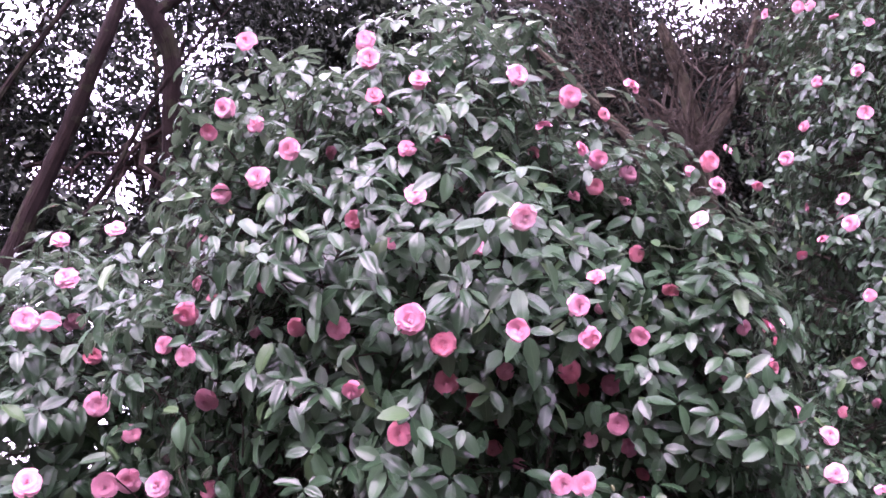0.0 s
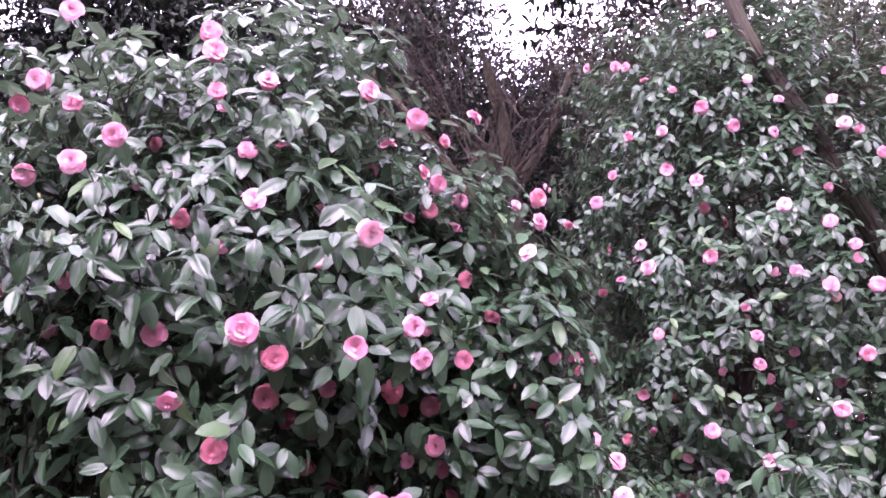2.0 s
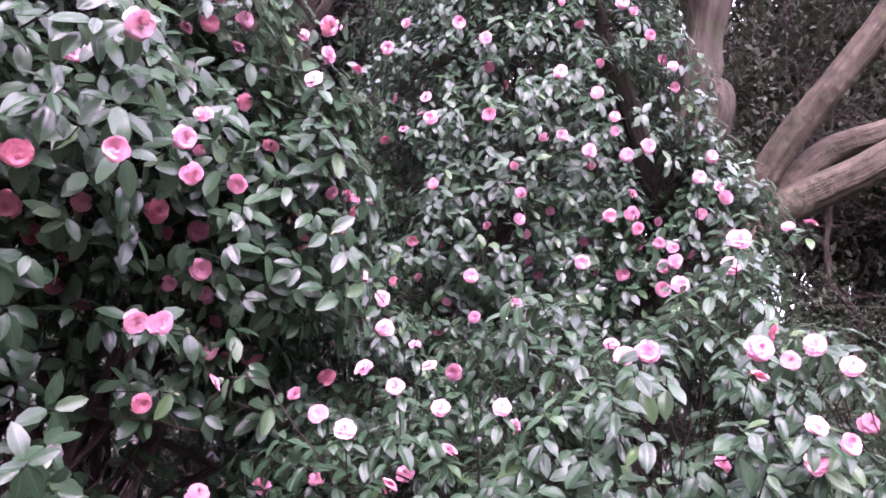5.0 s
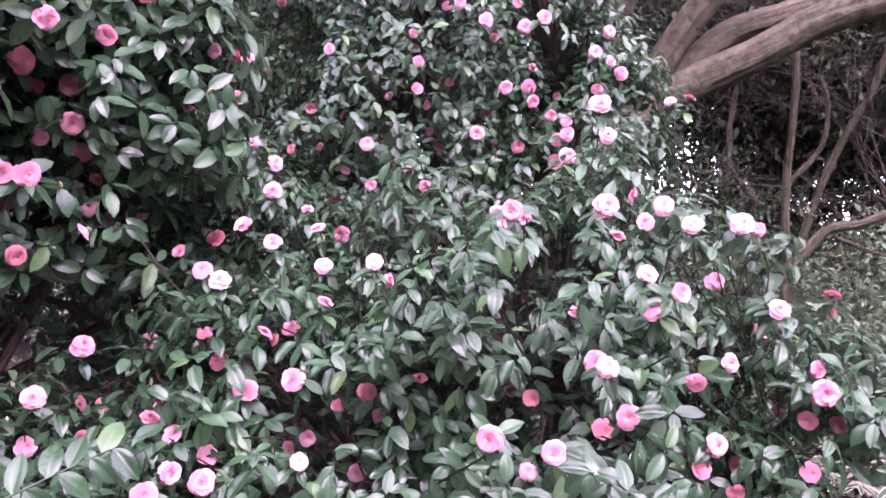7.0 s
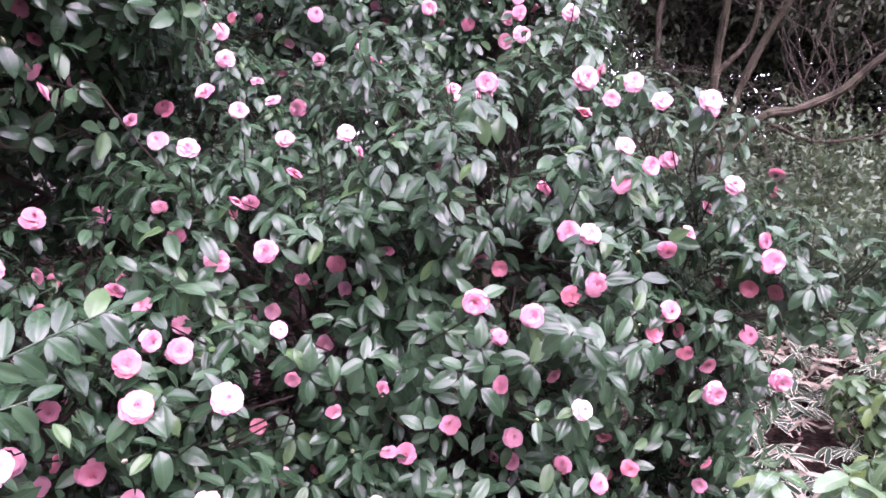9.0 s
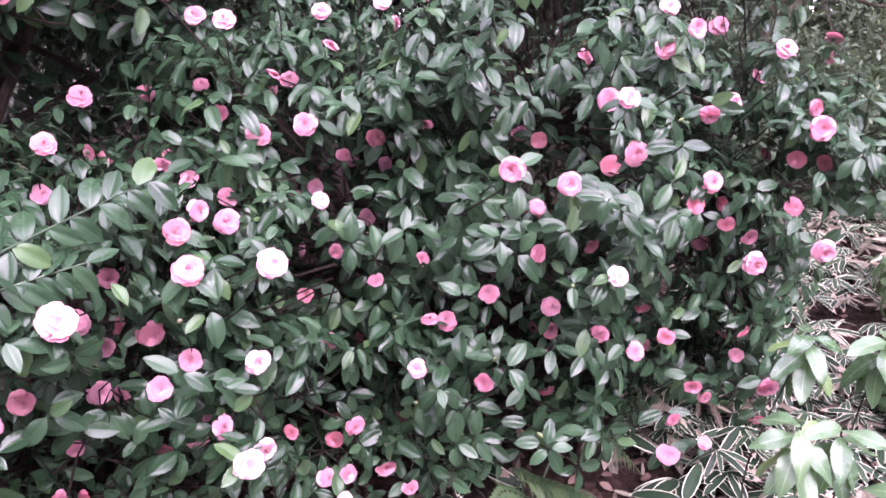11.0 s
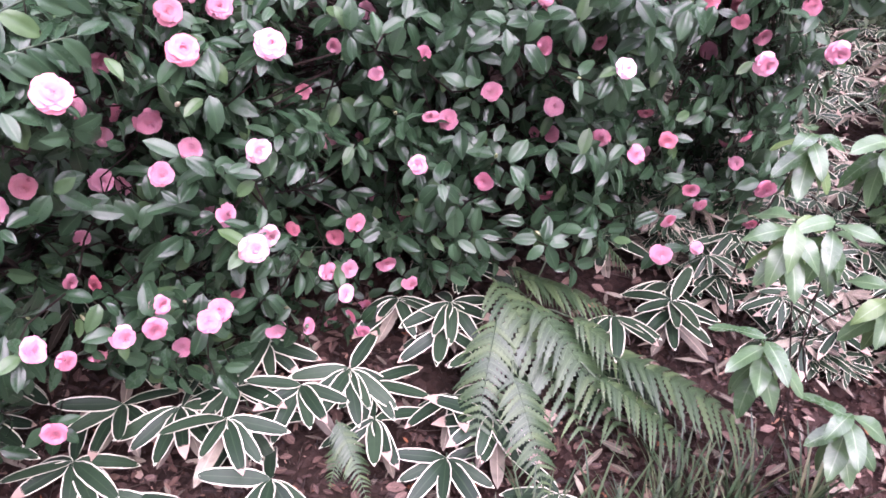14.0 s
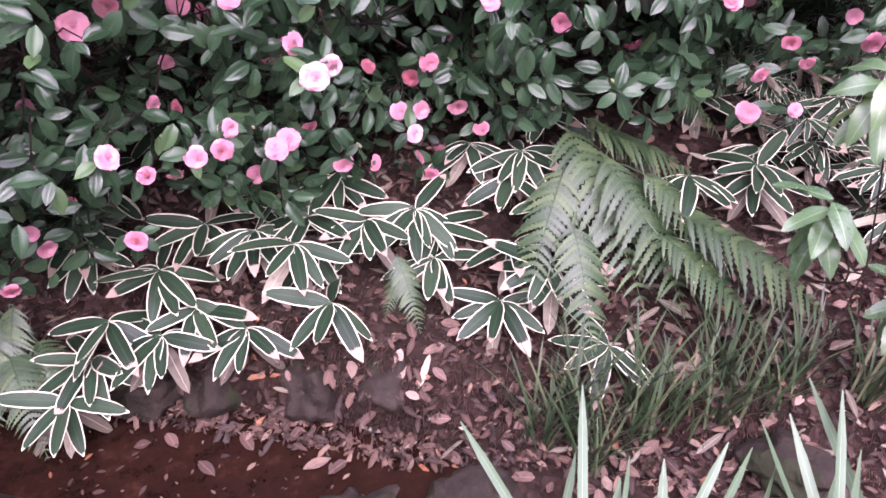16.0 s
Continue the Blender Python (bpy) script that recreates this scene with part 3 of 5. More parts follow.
FLOWERS_C5 = [(1.32, 1.97, 1.46, 6.4, 1), (1.45, 1.05, 1.45, 5.1, 3), (2.16, 1.06, 1.44, 5.7, 1), (1.68, 1.32, 1.44, 5.4, 1), (2.26, 0.86, 1.41, 7.3, 0), (0.55, 2.47, 1.41, 4.8, 1), (1.28, 1.64, 1.39, 5.5, 1), (0.57, 2.12, 1.39, 3.6, 1), (2.06, 0.98, 1.38, 7.5, 0), (0.85, 1.86, 1.37, 6, 2), (1.19, 1.97, 1.36, 4.5, 0), (1.13, 1.67, 1.35, 4, 0), (1.44, 1.51, 1.28, 6.6, 1), (1.61, 1.4, 1.23, 6.6, 1), (2.76, 1.55, 1.21, 8.5, 1), (1.28, 1.6, 1.21, 5.4, 1), (1.35, 1.6, 1.19, 6.5, 1), (2.01, 1.33, 1.16, 5, 2), (2.1, 1.01, 1.14, 4.9, 1), (1.05, 1.82, 1.13, 6.6, 1)]
FLOWERS_C6 = [(1.91, 1.17, 1.12, 6.3, 2), (1.16, 1.52, 1.11, 6, 1), (1.83, 1.37, 1.09, 6.4, 1), (1.75, 1.52, 1.08, 7.1, 1), (1.82, 1.22, 1.08, 6.6, 1), (1.92, 0.83, 1.07, 6.5, 0), (0.88, 1.88, 1.04, 3.9, 2), (1.37, 1.45, 1.03, 6.3, 1), (1.88, 1.7, 1, 4.3, 1), (1.91, 1.06, 0.99, 4.9, 1), (2.1, 1.37, 0.98, 5.1, 1), (2.42, 1.23, 0.98, 4.6, 1), (2.29, 1.11, 0.97, 4.8, 1), (1.9, 1.63, 0.94, 4.9, 1), (1.79, 1.05, 0.92, 5.5, 1), (2.03, 1.52, 0.92, 4.3, 1), (1.69, 1.71, 0.87, 5, 1), (2.11, 0.93, 0.86, 5.3, 1), (1.77, 1.53, 0.84, 5.7, 2), (1.3, 1.92, 0.84, 4.8, 0)]
FLOWERS_C7 = [(1.77, 1.04, 0.81, 7.5, 0), (2.23, 1.18, 0.8, 5.3, 1), (2.12, 1.1, 0.69, 5.1, 0)]
FLOWERS_D1 = [(0.97, 1.93, 1.93, 5.5, 1), (0.63, 2.56, 1.85, 7.9, 1), (0.89, 2.7, 1.84, 6.8, 1), (0.94, 1.98, 1.76, 7.3, 1), (0.44, 2.29, 1.74, 6.5, 2), (0.59, 2.41, 1.69, 4.6, 1), (0.81, 2.3, 1.67, 6.6, 0), (0.74, 2.22, 1.66, 5.9, 1), (0.77, 2.1, 1.63, 6.2, 1), (0.95, 2.19, 1.62, 5.1, 2), (0.98, 1.72, 1.6, 4.9, 0), (0.67, 1.82, 1.6, 6.5, 0), (0.82, 1.96, 1.59, 6.2, 1), (0.44, 2.39, 1.58, 6.5, 0), (0.6, 1.8, 1.56, 7.3, 2), (0.78, 1.89, 1.54, 7.3, 0), (0.71, 1.51, 1.52, 7.5, 1), (0.55, 1.62, 1.51, 7.6, 2), (0.24, 1.54, 1.48, 8.1, 2), (0.49, 2.03, 1.4, 5.9, 1)]
FLOWERS_D2 = [(1.09, 2.04, 1.37, 3.6, 0), (0.37, 1.93, 1.33, 7.5, 1), (0.48, 1.95, 1.29, 4.6, 1), (0.54, 1.88, 1.27, 7.3, 1), (1.06, 1.96, 1.24, 4, 2), (0.71, 1.62, 1.23, 7.4, 3), (0.6, 1.78, 1.21, 6.3, 1), (0.48, 1.69, 1.2, 6.3, 1), (0.47, 2.06, 1.19, 5.8, 1), (0.23, 1.96, 1.14, 6.9, 2), (0.13, 1.89, 1.13, 8.1, 1), (0.41, 1.93, 1.12, 6.7, 1), (0.62, 1.66, 1.06, 6.5, 0), (1.25, 1.94, 1.05, 3.6, 2), (0.6, 1.48, 1.04, 7.5, 3), (0.66, 1.52, 1.04, 7.2, 3), (0.5, 2.05, 1.04, 6.1, 1), (0.58, 1.73, 1, 5.8, 1), (0.67, 1.88, 0.99, 5.2, 1), (0.08, 1.5, 0.96, 6.2, 0)]
FLOWERS_D3 = [(0.77, 1.78, 0.94, 4.5, 1), (0.4, 1.62, 0.89, 5.9, 0), (0.56, 1.93, 0.89, 4.6, 2), (0.37, 2.1, 0.89, 5.2, 1), (1.09, 1.74, 0.86, 6.6, 1), (0.36, 1.57, 0.86, 6.7, 0), (-0.04, 2.08, 0.86, 4.1, 1), (0.28, 1.96, 0.84, 5, 1), (1.28, 1.74, 0.82, 6.5, 2), (0.96, 1.91, 0.81, 4.6, 2), (0.31, 1.67, 0.8, 6.9, 0), (0.35, 1.98, 0.8, 4.7, 2), (0.57, 1.66, 0.78, 6.9, 1), (0.52, 1.63, 0.78, 6.8, 1), (1.09, 1.86, 0.76, 6.6, 2), (0.18, 1.73, 0.75, 5.4, 1), (1.2, 2.01, 0.75, 5.8, 2), (1.14, 1.65, 0.74, 6.3, 0), (0.26, 1.74, 0.73, 4.7, 1), (0.98, 1.74, 0.72, 6.3, 0)]
FLOWERS_D4 = [(0.69, 1.8, 0.72, 4.3, 2), (1.05, 1.73, 0.71, 6.3, 0), (1.33, 1.94, 0.7, 4.6, 2), (0.98, 1.65, 0.68, 6.2, 0), (0.73, 1.65, 0.65, 6.6, 0), (1.22, 1.62, 0.64, 5.7, 0), (0.82, 1.62, 0.64, 4.2, 1), (0.5, 1.8, 0.61, 6.3, 1), (-0.15, 1.85, 0.61, 6.1, 1), (-0.02, 1.93, 0.61, 4.8, 2), (1.17, 1.95, 0.6, 4.1, 1), (0.1, 1.67, 0.6, 6.4, 1), (1.33, 1.84, 0.59, 5.8, 1), (1, 1.66, 0.58, 4.8, 0), (-0.12, 1.82, 0.57, 6.1, 1), (1.04, 1.65, 0.51, 4.9, 1), (-0.24, 1.77, 0.5, 6.1, 1), (1.2, 1.85, 0.45, 5.4, 1), (1.06, 1.88, 0.43, 4.1, 1)]


# ---- the land ----
def land():
    """Ground sheet, fine near the stream and coarse to the horizon."""
    inner = np.concatenate([np.arange(-2.0, 3.6, 0.05), [3.8, 4.2, 4.8, 5.6, 6.6, 8, 10, 13, 18, 26, 40, 70, 130]])
    xs = np.concatenate([[-130, -70, -40, -26, -18, -12, -8, -5.5, -4, -3, -2.4], inner])
    ys = np.concatenate([[-130, -70, -40, -20, -10, -6, -4, -2.6, -1.8, -1.2], np.arange(-0.8, 3.4, 0.05), [3.6, 4, 4.6, 5.4, 6.6, 8, 10, 13, 18, 26, 40, 70, 130]])
    gx, gy = np.meshgrid(xs, ys)
    z = ground_height(gx, gy) + 0.018 * rough(gx, gy, 11.0) + 0.008 * rough(gx, gy, 31.0, 2.0) + 0.05 * rough(gx, gy, 1.7, 4.0) * (np.hypot(gx, gy) > 3)
    v = np.stack([gx, gy, z], -1).reshape(-1, 3)
    ob = new("ground", mesh_of("ground", v, grid(len(ys), len(xs)), mat_soil))
    tagged(ob, "damp reddish-brown earth bank covered with leaf litter", "ground", kind="structure")
    wx, wy = np.meshgrid(np.linspace(-6, 0.86, 60), np.linspace(0.2, 7.0, 60))
    wv = np.stack([wx, wy, np.full_like(wx, 0.0)], -1).reshape(-1, 3)
    s = 0.669 * wx + 0.743 * wy
    wq = grid(60, 60)
    keep = np.all((s.ravel()[wq] > 0.6) & (s.ravel()[wq] < 1.45), axis=1)
    water = new("water", mesh_of("water", wv, wq[keep], mat_water))
    tagged(water, "shallow murky brown stream water with floating leaves", "water", kind="structure")


land()

# ---- camellias ----
camellia_leaves = [blade(1.0, w0, OVAL, 7, f, d, 7, w) for d, w, w0, f in ((0.12, 0.02, 0.46, 0.26), (0.24, 0.05, 0.50, 0.34), (0.38, -0.05, 0.53, 0.28), (0.18, 0.06, 0.48, 0.44))]
camellia_deep = [blade(1.0, 0.50, OVAL, 5, 0.26, d, 5) for d in (0.10, 0.22)]
leaf_meshes = [mesh_of("leaf", *t[:2], mat_camellia, t[2]) for t in camellia_leaves]


def kite(width):
    """The plainest leaf, for those that stay far off or deep inside."""
    w = width / 2
    return np.array([(0, 0, 0), (w, 0.45, 0.06), (0, 1, -0.12), (-w, 0.45, 0.06)]), np.array([[0, 1, 2, 3]]), np.array([(0.5, 0), (1, 0.45), (0.5, 1), (0, 0.45)])


def rosette(openness=1.0, ragged=0.0, seed=1):
    """A formal double bloom facing +z, of radius 1: rings of cupped petals that curl back at their tips round a tight heart."""
    r = np.random.default_rng(seed)
    pieces = []
    rings = [(1.0, 62, 52, 7, 0.0), (0.93, 53, 50, 7, 0.04), (0.83, 44, 48, 7, 0.08), (0.71, 36, 46, 6, 0.12), (0.59, 27, 44, 6, 0.18), (0.46, 19, 40, 6, 0.28), (0.33, 10, 36, 5, 0.37), (0.22, 2, 26, 4, 0.45), (0.14, -8, 10, 3, 0.50)]
    p, q = np.array([0, 0.35, 0.62, 0.84, 1.0]), np.linspace(-1, 1, 5)
    for k, (size, lean, curl, count, lift) in enumerate(rings):
        for i in range(count):
            if ragged and k < 3 and r.random() < ragged:
                continue
            ang = 6.283 * (i + 0.5 * (k % 2) + 0.13 * r.normal()) / count
            long = size * (1 + 0.07 * r.normal())
            bend = np.radians((lean + 9 * r.normal()) * openness + (curl + 10 * r.normal()) * openness * p)
            ahead = np.concatenate([[0], np.cumsum(np.diff(p) * (np.sin(bend[1:]) + np.sin(bend[:-1])) / 2)]) * long
            rise = np.concatenate([[0], np.cumsum(np.diff(p) * (np.cos(bend[1:]) + np.cos(bend[:-1])) / 2)]) * long + lift
            wide = long * np.interp(p, [0, 0.35, 0.62, 0.84, 1], [0.10, 0.36, 0.52, 0.50, 0.30]) * (1 + 0.08 * r.normal())
            notch = 1 - 0.07 * np.abs(q[None]) ** 3 * p[:, None] - 0.04 * (np.abs(q[None]) < 0.1) * (p[:, None] > 0.95)
            cup = 0.20 * long * (q[None] ** 2) * np.sin(np.pi * np.clip(p, 0, 0.9))[:, None] + 0.025 * r.normal() * q[None] * p[:, None]
            reach = ahead[:, None] * notch - cup * np.cos(bend)[:, None]
            z = rise[:, None] * notch + cup * np.sin(bend)[:, None]
            side = wide[:, None] * q
            x, y = reach * np.cos(ang) - side * np.sin(ang), reach * np.sin(ang) + side * np.cos(ang)
            verts = np.stack([x, y, z - 0.12], -1).reshape(-1, 3)
            uv = np.stack(np.broadcast_arrays(q * 0.5 + 0.5, p[:, None]), -1).reshape(-1, 2)
            pieces.append((verts, grid(5, 5), uv))
    return gathered(pieces)


flower_meshes = []
for openness, ragged, seed in ((1.0, 0.0, 1), (0.94, 0.0, 2), (1.06, 0.2, 3), (0.72, 0.0, 4), (0.5, 0.0, 5), (1.0, 0.35, 6), (0.88, 0.1, 7), (1.1, 0.05, 8)):
    fv, fq, fu = rosette(openness, ragged, seed)
    flower_meshes.append(mesh_of("flower", fv, fq, mat_petal, fu))
bv, bq, bu = tube([(0, 0, -1.0), (0, 0, -0.7), (0, 0, -0.1), (0, 0, 0.5), (0, 0, 0.85), (0, 0, 1.0)], [0.1, 0.4, 0.62, 0.5, 0.22, 0.02], 8)
bud_mesh = mesh_of("bud", bv, bq, mat_bud, bu)
cv, cq, cu = tube([(0, 0, -0.34), (0, 0, -0.22), (0, 0, -0.05), (0, 0, 0.06)], [0.05, 0.20, 0.30, 0.24], 7)
calyx_mesh = mesh_of("calyx", cv, cq, mat_under_leaf, cu)


def shell(blobs, count, depth):
    """Places in a crown of ellipsoids, most of them near its outside, with the way outward there."""
    weights = np.array([b[6] for b in blobs], float)
    pick = rng.choice(len(blobs), count, p=weights / weights.sum())
    data = np.array([b[:6] for b in blobs], float)[pick]
    way = rng.normal(size=(count, 3))
    way /= np.linalg.norm(way, axis=1, keepdims=True)
    lump = 1 + 0.10 * np.sin(way[:, 0] * 7 + pick) + 0.09 * np.sin(way[:, 2] * 9 + way[:, 1] * 6 + pick) + 0.05 * np.sin(way[:, 1] * 17 - way[:, 0] * 13)
    r = lump * (1 - depth * rng.random(count) ** 1.6)
    place = data[:, :3] + way * data[:, 3:] * r[:, None]
    out = way / data[:, 3:]
    out /= np.linalg.norm(out, axis=1, keepdims=True)
    inside = np.zeros(count, bool)
    for b in blobs:
        q = (place - np.array(b[:3])) / np.array(b[3:6])
        inside |= (q**2).sum(1) < (1 - depth) ** 2 * 0.8
    low = place[:, 2] < ground_height(place[:, 0], place[:, 1]) + 0.10
    return place[~inside & ~low], out[~inside & ~low]


def shoots(tips, out, size, leaves=7):
    """Leaves spread star-wise round shoot tips: places, turns, lengths."""
    n = len(tips)
    stem = out * 0.9 + np.array([0, 0, 0.40]) + rng.normal(0, 0.20, (n, 3))
    stem /= np.linalg.norm(stem, axis=1, keepdims=True)
    side = np.cross(stem, np.array([0.2, 0.1, 1.0]))
    side /= np.linalg.norm(side, axis=1, keepdims=True) + 1e-9
    other = np.cross(stem, side)
    start = rng.random(n) * 6.283
    place, ahead, up, length = [], [], [], []
    for k in range(leaves):
        on = rng.random(n) < (0.97, 0.97, 0.97, 0.95, 0.95, 0.85, 0.7)[k]
        a = (start + 2.4 * k + rng.normal(0, 0.18, n))[:, None]
        radial = side * np.cos(a) + other * np.sin(a)
        go = radial * 0.95 + stem * (0.34 - 0.09 * k) + np.array([0, 0, -0.45]) + rng.normal(0, 0.10, (n, 3))
        p = tips - stem * (0.010 * k) + radial * 0.008
        u = stem * 1.0 + np.array([0, 0, 0.55]) + rng.normal(0, 0.16, (n, 3))
        place.append(p[on]), ahead.append(go[on]), up.append(u[on])
        length.append((size * (0.78 + 0.36 * rng.random(n)) * (0.75 if k == 0 else 1.0))[on])
    place, ahead, up, length = map(np.concatenate, (place, ahead, up, length))
    return place, frames(ahead, up), length


def turn_matrix(place, turn, size):
    return Matrix([[*(turn[i] * size), place[i]] for i in range(3)] + [[0, 0, 0, 1]])


def facing(at, out, index, broad):
    """The way a flower looks: outward, and the broad ones towards the open path."""
    r = random.Random(index + 7)
    wide = 0.32 + 0.40 * (1 - broad)
    d = Vector(out) + Vector((r.gauss(0, wide), r.gauss(0, wide), r.gauss(0.0, wide)))
    toward = Vector((-at[0], -at[1], 1.9 - at[2])).normalized()
    return (d.normalized() + toward * (0.18 + 0.95 * broad)).normalized()


# own pinks, with shade (rose) and glare (near white) painted into them
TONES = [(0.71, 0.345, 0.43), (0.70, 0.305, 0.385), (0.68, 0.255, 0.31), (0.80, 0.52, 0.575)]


def bloom(parent, at, d, index, breadth, tone):
    """One flower on its bush."""
    r = random.Random(index)
    k = r.choice([0, 0, 1, 1, 7, 2, 6, 3, 5, 6]) if tone < 3 and breadth < 6.4 else r.choice([0, 1, 7])
    size = 0.005 * min(max(breadth, 5.4), 8.2) * r.uniform(0.98, 1.08) * (1.0, 1.0, 1.0, 1.12, 1.25, 1.0, 1.05, 1.0)[k]
    m = Matrix.Translation(at) @ d.to_track_quat("Z", "Y").to_matrix().to_4x4() @ Matrix.Rotation(r.uniform(0, 6.28), 4, "Z") @ Matrix.Diagonal((size, size, size * r.uniform(0.85, 1.1), 1))
    shift = r.uniform(-0.04, 0.04)
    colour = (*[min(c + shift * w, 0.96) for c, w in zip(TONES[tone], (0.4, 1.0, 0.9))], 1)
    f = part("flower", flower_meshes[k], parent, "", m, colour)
    c = new("calyx", calyx_mesh)
    c.parent = f
    return f


def camellia(name_label, base, blobs, flowers, count, size, near, buds, core, fine, stout, depth, spread, thin, under=0.0, holes=-0.5, limb=(), group="camellia bushes"):
    """A camellia: stems, branches, twigs, leaves and flowers."""
    bush = thing("camellia_bush", base, name_label, "bush", group)
    tips, out = shell(blobs, count, depth)
    cells = np.unique(np.floor(tips / (size * spread)).astype(int), axis=0, return_index=True)[1]
    tips, out = tips[cells], out[cells]
    gaps = rough(0.74 * tips[:, 0] - 0.67 * tips[:, 1], 1.4 * tips[:, 2], 10.0, 2.0 + len(blobs)) < holes + thin * np.clip(1.5 - tips[:, 2], 0, 0.6)
    solid = ~gaps | (rng.random(len(tips)) < 0.06)
    # thinner on the side that faces the dark wood
    solid &= (out @ np.array([-0.35, -0.9, 0.25]) > -0.15) | (rng.random(len(tips)) < 0.45)
    tips, out = tips[solid], out[solid]
    # flowers, each turned outward from the lobe that bears it
    blooms = []
    for k, p in enumerate(flowers):
        b = min(blobs, key=lambda e: sum(((p[i] - e[i]) / e[3 + i]) ** 2 for i in range(3)))
        o = Vector([(p[i] - b[i]) / b[3 + i] ** 2 for i in range(3)])
        blooms.append((p[:3], facing(p, o.normalized(), k + len(blobs) * 1000, min(max((p[3] - 4.6) / 2.4, 0), 1)), p[3], p[4]))
    heads, looks, broad = np.array([e[0] for e in blooms]), np.array([e[1] for e in blooms]), np.array([e[2] for e in blooms]) * 0.005
    open_path = np.array([-0.05, 0.0, 2.1])
    clear = (tips[:, 2] > under + 0.12 * rough(tips[:, 0], tips[:, 1], 5.0)) | (rng.random(len(tips)) < 0.25) | (tips[:, 0] < -0.6)
    for p in heads:
        d = (open_path - p) / np.linalg.norm(open_path - p)
        rel = tips - p
        ahead = rel @ d
        off = np.linalg.norm(rel - ahead[:, None] * d, axis=1)
        clear &= ~((ahead > -0.03) & (ahead < 0.45) & (off < 0.03))
    for p in limb:
        rel = tips - np.array(p)
        ahead = rel @ ((open_path - p) / np.linalg.norm(open_path - p))
        clear &= ~((ahead > -0.05) & (ahead < 0.9) & (np.sqrt(np.maximum((rel**2).sum(1) - ahead**2, 0)) < 0.075))
    tips, out = tips[clear], out[clear]
    # branches: from the base to each part of the crown, then on to the shoots
    knots = [np.array(base) + np.array([0, 0, 0.25])]
    for b in blobs:
        c = np.array(b[:3])
        for _ in range(max(2, int(b[6] * 2))):
            goal = c + rng.normal(0, 0.28, 3) * np.array(b[3:6])
            line = bent(np.array(base) + rng.normal(0, 0.05, 3) * np.array([1, 1, 0]), goal, 9, -0.05, 0.05)
            v, q, u = tube(line, [0.034 * stout, 0.022 * stout, 0.009], 7)
            part("branch", mesh_of("branch", v, q, mat_twig, u), bush)
            knots.extend(line[3:])
            for _ in range(3):
                i = rng.integers(3, 9)
                way = rng.normal(0, 1, 3)
                end = line[i] + way / np.linalg.norm(way) * np.array(b[3:6]) * 0.75
                sub = bent(line[i], end, 7, 0.0, 0.06)
                v, q, u = tube(sub, [0.010 * stout, 0.006 * stout, 0.003], 5)
                part("branch", mesh_of("branch", v, q, mat_twig, u), bush)
                knots.extend(sub[2:])
    knots = np.array(knots)
    sight = (open_path - heads) / np.linalg.norm(open_path - heads, axis=1, keepdims=True)
    twigs = []
    step = 2 if len(tips) > 2200 else 1
    for p, o in zip(np.concatenate([tips[::step], heads - looks * 0.02]), np.concatenate([out[::step], looks])):
        a = p - o * 0.10 - np.array([0, 0, 0.05])
        near_knot = knots[np.argmin(((knots - p) ** 2).sum(1))]
        b = a + (near_knot - a) * min(1.0, rng.uniform(0.12, 0.30) / (np.linalg.norm(near_knot - a) + 1e-6))
        rel = np.array([a, b, (a + b) / 2, (a + p) / 2])[:, None] - heads[None]
        along = (rel * sight).sum(2)
        if ((along > 0.015) & (along < 0.6) & (np.linalg.norm(rel - along[..., None] * sight, axis=2) < 0.045)).any():
            continue
        twigs.append(tube(np.array([b, (a + b) / 2 + rng.normal(0, 0.03, 3), a, p]), [0.0034, 0.0020], 3))
    tv, tq, tu = gathered(twigs)
    part("brushwood", mesh_of("brushwood", tv, tq, mat_twig, tu), bush, kind="stuff")
    place, turns, length = shoots(tips, out, size)
    inner = np.concatenate([np.array(c[:3]) + np.clip(rng.normal(0, 0.3, (int(core * c[6]), 3)), -0.45, 0.45) * np.array(c[3:6]) for c in blobs])
    inner = inner[inner[:, 2] > ground_height(inner[:, 0], inner[:, 1]) + 0.2]
    inner_turns = frames(rng.normal(0, 0.7, inner.shape) + np.array([0, 0, -0.3]), rng.normal(0, 0.5, inner.shape) + np.array([0, 0, 1.0]))
    keep = np.ones(len(place), bool)
    for p, d, wide in zip(heads, looks, broad):
        rel = place + turns[:, :, 1] * length[:, None] * 0.55 - p
        way = (open_path - p) / np.linalg.norm(open_path - p)
        ahead = rel @ way
        keep &= ~((ahead > 0.01) & (ahead < 0.7) & (np.linalg.norm(rel - ahead[:, None] * way, axis=1) < wide * 1.1 + 0.012))
        along = rel @ d
        keep &= ~((along > 0.0) & (along < 0.2) & (np.linalg.norm(rel - along[:, None] * d, axis=1) < wide + 0.01))
    collar, collar_turns, collar_length = shoots(heads - looks * 0.022, looks, size * 0.95, 5)
    place, turns, length = (np.concatenate([a[keep], b]) for a, b in ((place, collar), (turns, collar_turns), (length, collar_length)))
    order = np.argsort(0.669 * place[:, 0] + 0.743 * place[:, 1] - 0.15 * place[:, 2])
    single, rest = order[:near], order[near:]
    for k, i in enumerate(single):
        part("leaf", leaf_meshes[k % 4], bush, "", turn_matrix(place[i], turns[i], length[i]))
    outer, deep = rest[:int(len(rest) * fine)], rest[int(len(rest) * fine):]
    pieces = []
    for group_of, shapes in ((outer, camellia_leaves), (deep, camellia_deep)):
        kinds = rng.integers(0, len(shapes), len(group_of))
        for k, shape in enumerate(shapes):
            pick = group_of[kinds == k]
            pieces.append(strew(shape, place[pick], turns[pick], length[pick]))
